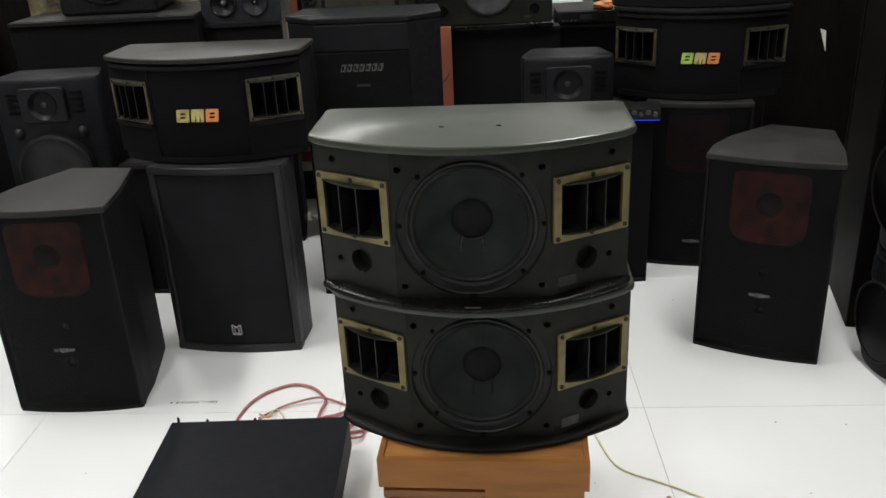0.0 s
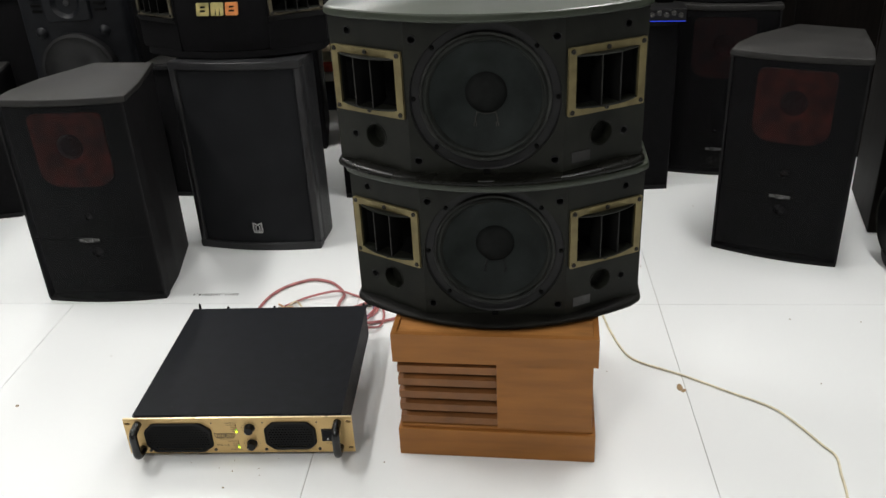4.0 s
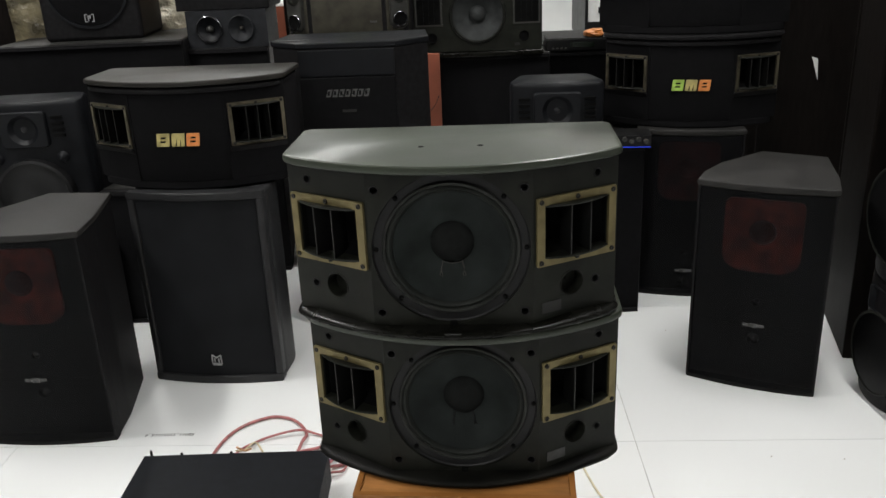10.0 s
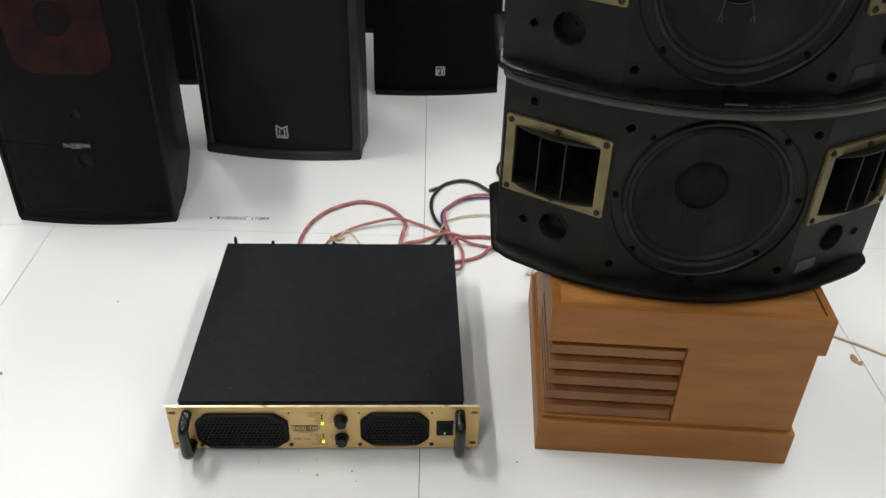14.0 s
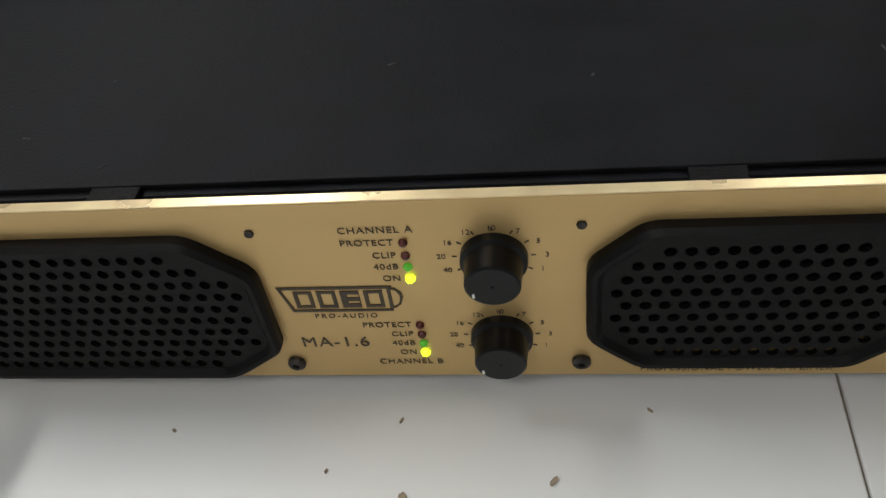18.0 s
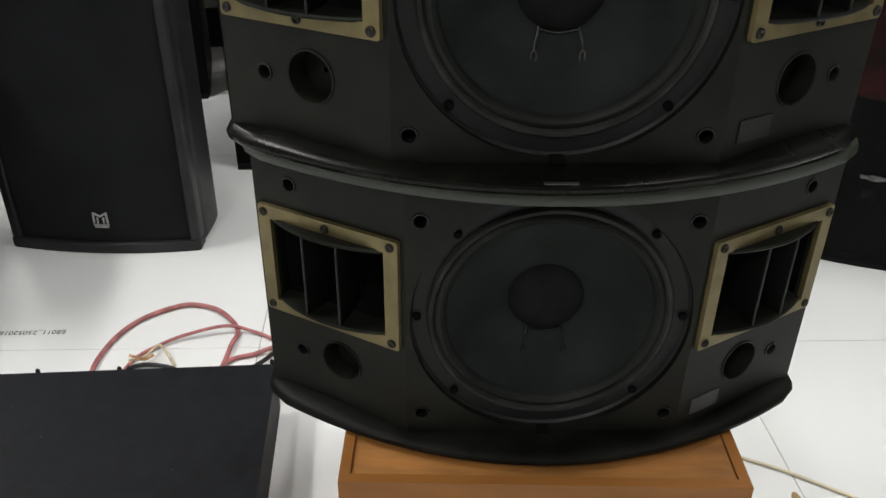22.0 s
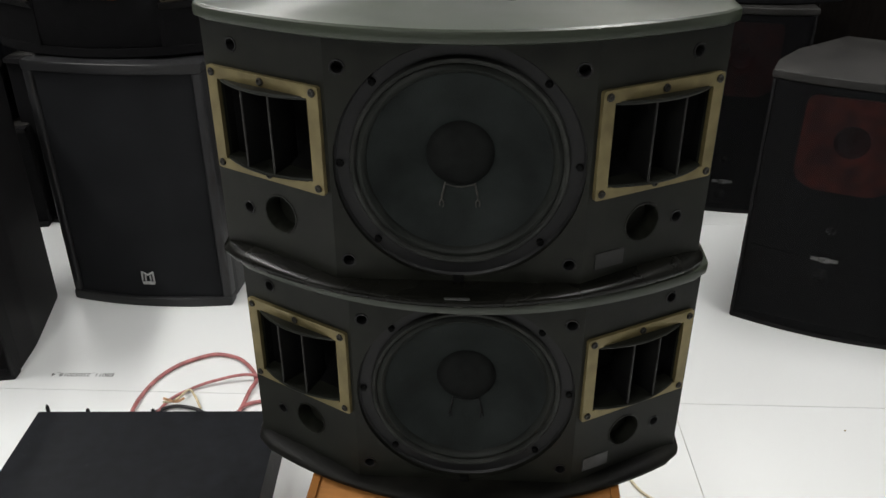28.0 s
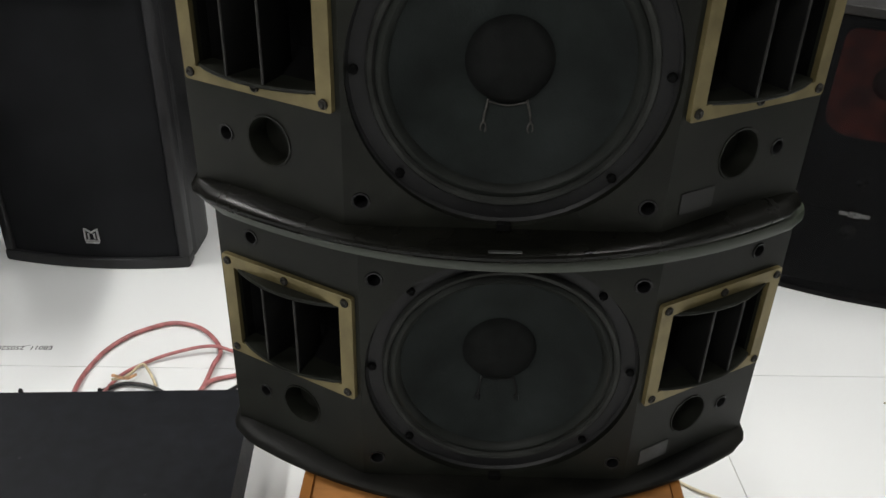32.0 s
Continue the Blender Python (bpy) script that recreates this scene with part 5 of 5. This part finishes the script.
for s in (-1, 1):
    part("horn_frame", sheet(rect(s * 0.18 - 0.05, s * 0.18 + 0.05, 0.113, 0.217), [rect(s * 0.18 - 0.043, s * 0.18 + 0.043, 0.12, 0.21)], lambda u, v, w: (u, -0.0042 - w, v), 0.004), M_PILL, bare)
    part("horn_throat", box(s * 0.18 - 0.0435, s * 0.18 + 0.0435, -0.0046, -0.0042, 0.1195, 0.2105), M_VOID, bare)
    for dx in (-0.02, 0.0, 0.02):
        part("horn_fin", box(s * 0.18 + dx - 0.0012, s * 0.18 + dx + 0.0012, -0.0075, -0.0047, 0.122, 0.208), M_FIN, bare)
    smooth(part("bass_port", lathe([(0.019, -0.0005), (0.0185, -0.004), (0.016, -0.004), (0.015, -0.0012), (0.0005, -0.0012)], 20, Matrix.Translation((s * 0.17, -0.0038, 0.07))), M_VOID, bare))
part("small_mark", bars([rect(0.135, 0.155, 0.035, 0.045)], lambda u, v, w: (u, -0.0045 - w, v), 0.001), M_LABEL, bare)

osup = thing("floor_speaker", pose(0.745, 3.236, 0, 0, 0, -2), "dark cabinet with an audio unit on it", "speaker")
plain_speaker(osup, 0.36, 0.36, 0.793)
eq = thing("audio_unit", pose(0.74, 3.236, 0.7955, 0, 0, -2), "black audio player with grey lid on a cabinet", "audio unit")
part("body", box(-0.18, 0.16, 0, 0.28, 0.004, 0.045, 0.002), M_DARK, eq)
part("lid", box(-0.178, 0.158, 0.01, 0.278, 0.0452, 0.048, 0.001), M_GREYTOP, eq)
part("display", box(-0.09, 0.0, -0.0015, -0.0002, 0.016, 0.034), M_DISPLAY, eq, "dim green display window")
for i in range(4):
    part("button", box(-0.16 + i * 0.016, -0.151 + i * 0.016, -0.002, -0.0002, 0.01, 0.016), M_STEEL, eq)
for x in (-0.15, 0.13):
    part("foot", box(x - 0.012, x + 0.012, 0.02, 0.05, 0, 0.004), M_RUBBER, eq)
ora = thing("orange_wrapper", pose(0.75, 3.286, 0.844), "crumpled orange plastic wrapper on the audio unit", "wrapper")
wr = bmesh.new()
bmesh.ops.create_icosphere(wr, subdivisions=3, radius=0.04)
for v in wr.verts:
    v.co *= 1 + 0.35 * noise.noise(v.co * 40)
    v.co.z = max(0, v.co.z * 0.45 + 0.012)
part("film", wr, M_ORPEEL, ora)

board = thing("orange_board", pose(0.126, 2.956, 0), "upright orange-red painted board between cabinets", "board")
part("panel", box(-0.029, 0.027, 0, 0.018, 0, 0.846, 0.0015), M_ORANGE, board)
part("dark_wire", tube([(0.02, -0.002, 0.70), (0.008, -0.003, 0.672), (-0.004, -0.003, 0.655), (-0.018, -0.002, 0.64)], 0.0012, 6), M_DARK, board)
board2 = thing("orange_board", pose(-0.552, 3.75, 0), "upright orange-red painted board behind the cabinets", "board")
part("panel", box(-0.0249, 0.0249, 0, 0.018, 0, 0.968, 0.0015), M_ORANGE, board2)
# dark brown strip added to close the gap beside the board
part("dark_batten", box(0.0254, 0.0621, 0.002, 0.016, 0, 1.3), M_BROWN, board2)
part("pale_end", box(-0.0249, 0.0249, 0, 0.018, 0.9686, 0.9781, 0.0015), M_PAPER, board2)

carton = thing("cardboard_carton", pose(-0.9, 3.75, 0, 0, 0, 5), "brown cardboard carton with a torn wrapper", "carton")
part("carton_body", box(-0.3, 0.3, 0, 0.35, 0, 1.35, 0.004), M_CARD, carton)
low_carton = thing("cardboard_carton", pose(-0.95, 3.42, 0, 0, 0, 2), "low brown cardboard carton under a plastic bag", "carton")
part("carton_body", box(-0.17, 0.17, 0, 0.25, 0, 0.89, 0.004), M_CARD, low_carton)
bag = thing("plastic_bag", pose(-0.97, 3.53, 0.891), "wrinkled beige plastic bag on a carton", "bag")
bg = bmesh.new()
bmesh.ops.create_icosphere(bg, subdivisions=4, radius=0.12)
for v in bg.verts:
    v.co *= 1 + 0.3 * noise.noise(v.co * 9) + 0.1 * noise.noise(v.co * 31)
    v.co.z = max(0.0, v.co.z * 0.8 + 0.07)
part("film", bg, M_BAG, bag)
wrap = thing("wrapped_speaker", pose(-1.56, 3.3, 0, 0, 0, 3), "tall dark speaker wrapped in cloudy plastic film", "speaker")
part("cabinet", box(-0.22, 0.22, 0, 0.35, 0, 1.2, 0.01), M_BROWN, wrap)
fl = bmesh.new()
bmesh.ops.create_grid(fl, x_segments=24, y_segments=40, size=1)
for v in fl.verts:
    x, z = 0.13 + v.co.x * 0.065, 0.6 + v.co.y * 0.6
    v.co = Vector((x, -0.016 + 0.014 * noise.noise(Vector((x * 14, z * 8, 0))), z))
part("film_wrap", fl, M_FILM, wrap)

# tall white cupboard with a dark edge by the wall
cup = thing("white_cupboard", pose(1.005, 4.2, 0), "tall white cupboard with dark edge trim", "cupboard")
part("cupboard_body", box(-0.14, 0.5, 0, 0.45, 0.8, 2.1, 0.004), M_PAPER, cup)
part("cupboard_plinth", box(-0.14, 0.5, 0.0, 0.45, 0, 0.799, 0.004), M_DARK, cup)
part("edge_trim", box(-0.155, -0.141, -0.01, 0.45, 0.72, 2.1), M_DARK, cup)
part("cupboard_handle", box(-0.09, -0.08, -0.012, -0.0005, 0.84, 0.87, 0.001), M_DARK, cup)


# ---- tall speakers along the side ----
def column(owner, levels, w=0.3):
    """A stack of bulging cabinets, each with ringed woofers and a horn between."""
    for z0, z1, drivers in levels:
        arcs = [(-w / 2 + w * i / 14, -0.055 * (1 - (2 * i / 14 - 1) ** 2)) for i in range(15)]
        cab = smooth(part("cabinet", prism(arcs + [(w / 2, 0.06), (w / 2 - 0.04, 0.3), (-w / 2 + 0.04, 0.3), (-w / 2, 0.06)], z0 + 0.002, z1, 0.012), M_CAB, owner, "black moulded cabinet"), 35)
        for kind, z, r in drivers:
            if kind == "w":
                y = -0.056
                part("woofer_rim", lathe([(r, 0.03), (r, -0.002), (r - 0.004, -0.0045), (r - 0.008, -0.002)], 40, Matrix.Translation((0, y, z))), M_WELL, cab)
                smooth(part("woofer_grille", lathe([(r - 0.0075, -0.0015), (r * 0.6, -0.006), (0.0005, -0.009)], 32, Matrix.Translation((0, y, z))), M_FANBLACK, cab))
                part("badge_mark", bars([rect(-0.012, -0.004, z - r * 0.55, z - r * 0.55 + 0.018), rect(0.002, 0.012, z - r * 0.55, z - r * 0.55 + 0.018)], lambda u, v, ww: (u, y - 0.006 - ww, v), 0.003), M_LABEL, cab)
            else:
                y = -0.05
                smooth(part("horn_flare", loft([[(x, y + d, zz) for x, zz in arc_round(rect(-0.062 * k, 0.062 * k, z - r * k, z + r * k), 0.012)] for k, d in ((1, 0.012), (1, -0.0065), (0.93, -0.0085), (0.86, -0.0035), (0.55, 0.0), (0.02, 0.0005))], caps=False), M_MONITOR, cab), 50)


col_levels = [(0.0, 0.345, (("w", 0.15, 0.115), ("h", 0.295, 0.035))), (0.35, 1.16, (("w", 0.53, 0.13), ("h", 0.735, 0.06), ("w", 0.955, 0.13)))]
col1 = thing("tall_column_speaker", pose(1.348, 1.96, 0, 0, 0, -86), "tall black column speaker with ringed woofers", "speaker", "column speakers")
column(col1, col_levels, 0.29)
col2 = copy_thing(col1, pose(1.405, 1.635, 0, 0, 0, -80))
tagged(col2, "tall black column speaker beside its twin")
slab = thing("tall_black_cabinet", pose(1.332, 2.205, 0, 0, 0, -103.5), "tall plain black cabinet beside the column speakers", "speaker")
part("cabinet", box(-0.34, 0.0, 0.0, 0.3, 0, 1.45, 0.006), M_BROWN, slab)
part("wood_strip", box(-0.35, -0.3403, -0.004, 0.02, 0.3, 1.4), M_BROWN, slab)
slab2 = thing("tall_black_cabinet", pose(1.553, 2.8, 0, 0, 0, -60), "tall dark brown cabinet in the corner", "speaker")
part("cabinet", box(-0.4, 0.0, 0.0, 0.35, 0, 1.5, 0.006), M_BROWN, slab2)
tri = part("paper_corner", sheet([(-0.185, 0.783), (-0.160, 0.778), (-0.1526, 0.705)], [], lambda u, v, w: (u, -0.004 - w, v), 0.001), M_PAPER, slab2, "torn white paper corner")
slip = thing("leaning_board", pose(1.735, 4.0, 0), "low white board leaning against a dark cabinet", "board")
part("board_sheet", box(-0.048, 0.012, 0, 0.016, 0.0, 0.28, 0.002), M_PAPER, slip)
dark_r = thing("tall_black_cabinet", pose(1.75, 4.02, 0), "tall dark cabinet far back by the wall", "speaker")
part("cabinet", box(-0.35, 0.4, 0.0, 0.35, 0, 1.6, 0.006), M_BROWN, dark_r)


# ---- small clutter far behind the floor speakers ----
def flat_box(name, z, w, d, tall, material, label, turn=0.0):
    t0 = thing(name, pose(-0.568, 3.60, z, 0, 0, turn), label, "box")
    part("body", box(-w, w, 0, d, 0, tall - 0.006, 0.003), material, t0)
    part("lid", box(-w - 0.002, w + 0.002, -0.002, d + 0.002, tall - 0.0055, tall - 0.0005, 0.001), material, t0)


flat_box("equipment_case", 0.0, 0.072, 0.13, 0.135, M_NAVY, "dark blue case standing on the floor")
flat_box("white_box", 0.1352, 0.068, 0.12, 0.045, M_PAPER, "flat white box on a dark blue case", 2)
flat_box("red_box", 0.1805, 0.068, 0.12, 0.045, M_RED, "flat red box on a white box", -1)
flat_box("yellow_box", 0.2258, 0.068, 0.12, 0.05, M_BAG, "flat yellowish box on a red box", 1)


back_sp = thing("floor_speaker", pose(-0.355, 3.49, 0, 0, 0, 0), "plain black floor speaker behind the tall dark cabinet", "speaker")
plain_speaker(back_sp, 0.24, 0.22, 0.5, 0.004, 0.01)


# ---- cables on the floor ----
def cable(pts, r, material, label, name="speaker_cable"):
    t0 = thing(name, I4, label, "cable", "cables behind the amplifier")
    smooth(part("sheath", tube(pts, r, 10, 10), material, t0), 60)
    return t0


CZ = 0.0055
cable([(-0.43, 1.70, 0.05), (-0.452, 1.755, 0.014), (-0.456, 1.815, CZ), (-0.44, 1.88, CZ), (-0.408, 1.93, CZ), (-0.363, 1.962, CZ), (-0.326, 1.972, CZ), (-0.278, 1.954, CZ), (-0.242, 1.912, CZ), (-0.228, 1.876, CZ), (-0.233, 1.839, CZ + 0.004), (-0.242, 1.78, CZ), (-0.248, 1.69, 0.04)], 0.0043, M_CABLE_RED, "pink-red speaker cable looping behind the amplifier")
cable([(-0.40, 1.69, 0.045), (-0.405, 1.76, 0.012), (-0.392, 1.814, CZ), (-0.362, 1.846, CZ), (-0.318, 1.87, CZ + 0.004), (-0.248, 1.885, CZ + 0.010), (-0.196, 1.876, CZ), (-0.16, 1.853, CZ), (-0.132, 1.834, CZ + 0.008), (-0.114, 1.81, CZ), (-0.104, 1.763, CZ), (-0.11, 1.713, CZ), (-0.135, 1.684, 0.02)], 0.0032, M_CABLE_RED, "thinner pink-red speaker cable on the floor")
cable([(-0.245, 1.70, 0.03), (-0.235, 1.79, 0.008), (-0.19, 1.813, CZ), (-0.136, 1.823, CZ + 0.012), (-0.098, 1.828, CZ), (-0.045, 1.827, CZ), (0.002, 1.802, CZ), (0.033, 1.762, CZ + 0.003), (0.050, 1.733, CZ + 0.006), (0.062, 1.70, 0.012)], 0.0039, M_CABLE_RED, "pink-red speaker cable running to a tied bundle")
cable([(-0.15, 1.70, 0.03), (-0.13, 1.78, CZ), (-0.116, 1.808, CZ + 0.010), (-0.084, 1.802, CZ), (-0.04, 1.786, CZ), (0.005, 1.766, CZ), (0.040, 1.737, CZ), (0.060, 1.705, CZ)], 0.0036, M_CABLE_RED, "pink-red speaker cable beside another")
cable([(-0.155, 1.69, 0.03), (-0.138, 1.727, 0.008), (-0.094, 1.741, CZ), (-0.064, 1.758, CZ), (-0.037, 1.781, CZ + 0.009), (-0.002, 1.789, CZ + 0.006), (0.03, 1.772, CZ), (0.066, 1.757, CZ), (0.11, 1.75, CZ)], 0.0039, M_CABLE_RED, "pink-red speaker cable crossing others")
cable([(-0.20, 1.70, 0.05), (-0.165, 1.78, 0.02), (-0.144, 1.852, CZ), (-0.16, 1.895, CZ), (-0.169, 1.946, CZ), (-0.164, 1.997, CZ), (-0.14, 2.048, CZ), (-0.109, 2.07, CZ), (-0.082, 2.073, CZ), (-0.056, 2.059, CZ), (-0.035, 2.034, CZ), (0.03, 1.96, CZ), (0.12, 1.95, CZ)], 0.0040, M_CABLE_BLACK, "black power cable curving on the floor")
cable([(0.12, 2.17, CZ), (0.07, 2.195, CZ), (0.03, 2.19, CZ), (0.006, 2.155, CZ), (0.0, 2.113, CZ), (0.009, 2.092, CZ), (0.031, 2.095, CZ)], 0.0036, M_CABLE_BLACK, "black cable bent into a hook on the floor")
cable([(-0.15, 1.72, 0.02), (-0.136, 1.80, CZ), (-0.146, 1.898, CZ), (-0.14, 1.937, CZ), (-0.111, 1.974, CZ), (-0.076, 1.99, CZ), (-0.038, 1.995, CZ), (0.05, 1.98, CZ)], 0.0028, M_CABLE_PURPLE, "purple wire among the speaker cables")
cable([(-0.145, 1.75, 0.014), (-0.129, 1.81, CZ + 0.006), (-0.139, 1.898, CZ + 0.005), (-0.133, 1.935, CZ + 0.006), (-0.108, 1.970, CZ + 0.006), (-0.076, 1.992, CZ + 0.006), (-0.038, 1.998, CZ + 0.006), (0.05, 1.985, CZ + 0.006)], 0.0033, M_CABLE_RED, "pink-red cable lying along a purple wire")
tie = thing("cable_tie", pose(0.046, 1.741, 0.0095, 0, 0, -56), "purple tie round a bundle of pink cables", "cable tie")
part("loop", lathe([(0.0115, -0.004), (0.0135, -0.004), (0.0135, 0.004), (0.0115, 0.004), (0.0115, -0.004)], 20, Matrix.Rotation(math.pi / 2, 4, "Z") @ Matrix.Diagonal((1, 1, 0.7, 1))), M_CABLE_PURPLE, tie)
part("tail", tube([(0.0, 0.013, 0.0), (0.004, 0.024, 0.004), (0.012, 0.034, -0.004)], 0.0016, 6, 6), M_CABLE_PURPLE, tie)
for cx, cy, turn in ((0.066, 1.764, -20), (0.036, 1.703, 60)):
    plug = thing("cable_connector", pose(cx, cy, 0, 0, 0, turn), "small pale plug at the end of a cable bundle", "connector", "pale plugs")
    part("barrel", loft([[(x, q * math.cos(a * 0.7854), 0.0062 + q * math.sin(a * 0.7854)) for a in range(8)] for x, q in ((-0.016, 0.0045), (-0.012, 0.006), (0.008, 0.006))]), M_PAPER, plug)
    part("pin", loft([[(x, 0.0025 * math.cos(a * 0.7854), 0.0062 + 0.0025 * math.sin(a * 0.7854)) for a in range(8)] for x in (0.0083, 0.018)]), M_STEEL, plug)
cable([(-0.17, 1.80, CZ), (-0.148, 1.853, CZ + 0.006), (-0.136, 1.89, CZ), (-0.104, 1.909, CZ), (-0.071, 1.917, CZ), (-0.043, 1.919, CZ), (0.04, 1.915, CZ)], 0.0022, M_CABLE_CREAM, "thin cream wire on the floor")
cable([(-0.419, 1.757, 0.012), (-0.40, 1.782, 0.006), (-0.375, 1.793, 0.006), (-0.335, 1.785, 0.006), (-0.30, 1.762, 0.008)], 0.0038, M_CABLE_BLACK, "short black cable behind the amplifier")
cable([(-0.39, 1.775, 0.03), (-0.375, 1.80, 0.016), (-0.359, 1.838, 0.012), (-0.34, 1.815, 0.014), (-0.322, 1.785, 0.006)], 0.0024, M_CABLE_CREAM, "thin tan wire twisted with a cable")
cable([(-0.385, 1.768, 0.045), (-0.372, 1.79, 0.02), (-0.362, 1.81, 0.012)], 0.0028, M_COPPER, "bare copper wire end")
cable([(0.40, 1.80, CZ), (0.455, 1.80, 0.003), (0.476, 1.752, 0.003), (0.486, 1.675, 0.003), (0.509, 1.575, 0.003), (0.543, 1.532, 0.003), (0.62, 1.485, 0.003), (0.715, 1.416, 0.003), (0.795, 1.356, 0.003), (0.83, 1.3, 0.003), (0.859, 1.233, 0.003), (0.875, 1.195, 0.003), (0.866, 1.143, 0.003), (0.854, 1.08, 0.003), (0.822, 1, 0.003), (0.79, 0.85, 0.003)], 0.0026, M_CABLE_PALE, "cream cable snaking across the white floor", "cream_cable")
conn = thing("cable_connector", pose(-0.162, 2.033, 0, 0, 0, 35), "small metal cable connector with a yellow tip on the floor", "connector")
part("barrel", loft([[(x, 0.0045 * math.cos(a * 0.7854), 0.0046 + 0.0045 * math.sin(a * 0.7854)) for a in range(8)] for x in (-0.012, 0.008)]), M_STEEL, conn)
part("tip", box(0.0085, 0.018, -0.0035, 0.0035, 0.001, 0.008, 0.001), M_BADGE_LIME, conn, "yellow-green tip")

# printed code on the floor film, upside down to the viewer
floor_print = thing("floor_print", pose(-0.605, 1.9055, 0.0008, 0, 0, 179), "small grey printed code on a floor tile", "print")
letters("E8011_25052018_4", 0.0165, I4, M_PRINT, floor_print, "printed_code", "CENTER", 1.02)

# litter and marks on the tiles
def chip(x, y, size, turn, material=M_DIRT, label="small brown speck of dirt on the floor", long=1.6):
    t0 = thing("debris", pose(x, y, 0.0002, 0, 0, turn), label, "debris", "specks of dirt")
    outline = [(size * long * (1 + 0.35 * noise.noise(Vector((a, x * 50, y * 50)))) * math.cos(a * 0.628), size * (1 + 0.35 * noise.noise(Vector((a + 30, x * 50, y * 50)))) * math.sin(a * 0.628)) for a in range(10)]
    part("flake", prism(outline, 0, 0.0012), material, t0)


for x, y, s, a, lg2 in ((-0.36, 1.168, 0.0032, 10, 1.0), (-0.366, 1.12, 0.0034, -30, 1.4), (-0.306, 1.175, 0.0018, 50, 2.2), (-0.364, 1.2, 0.0007, 60, 4.0), (-0.937, 1.397, 0.0075, 0, 1.2), (-0.044, 1.192, 0.0025, 20, 1.3),
                        (0.932, 1.443, 0.003, 0, 1.2), (0.455, 1.502, 0.0018, 0, 1.3), (0.62, 2.02, 0.003, 30, 2.0), (0.86, 2.43, 0.003, 60, 1.8), (-0.27, 1.205, 0.0006, -40, 5.0), (-0.455, 1.195, 0.0012, 0, 1.2), (-0.79, 1.60, 0.002, 0, 1.4),
                        (0.95, 1.72, 0.003, 10, 1.5), (1.12, 1.70, 0.0025, 10, 1.5), (-0.39, 1.178, 0.0008, 70, 2.4), (-0.30, 1.155, 0.0006, 0, 4.0)):
    chip(x, y, s * 0.5, a, long=lg2)
chip(0.612, 1.437, 0.0065, 80, M_CARD, "torn tan scrap of tape on the floor", 1.9)
chip(0.619, 1.424, 0.0045, 40, M_CARD, "torn tan scrap of tape on the floor", 1.6)

# ---- floor tiles ----
TS, GAP = 0.82, 0.0011
h = TS / 2 - GAP / 2
tile_mesh = bpy.data.meshes.new("tile")
b0 = loft([[(x * (h - d), y * (h - d), z) for x, y in ((-1, -1), (1, -1), (1, 1), (-1, 1))] for z, d in ((-0.0085, 0), (-0.0006, 0), (0.0, 0.0006))])
grid = Matrix(((0.9992, 0.0205, 0, -0.1868), (-0.0395, 0.9999, 0, 1.838), (0, 0, 1, 0), (0, 0, 0, 1)))
b0.transform(grid.to_3x3().to_4x4())
b0.to_mesh(tile_mesh)
b0.free()
tile_mesh.materials.append(M_TILE)
for i in range(-4, 4):
    for j in range(-7, 8):
        c = grid @ Vector(((i + 0.5) * TS, (j + 0.5) * TS, 0))
        m = Matrix.Translation(c)
        if X_L - 0.3 < c.x < X_R + 0.3 and Y_F - 0.3 < c.y < Y_B + 0.3:
            t = new("tile", tile_mesh)
            t.parent = floor
            t.matrix_basis = m
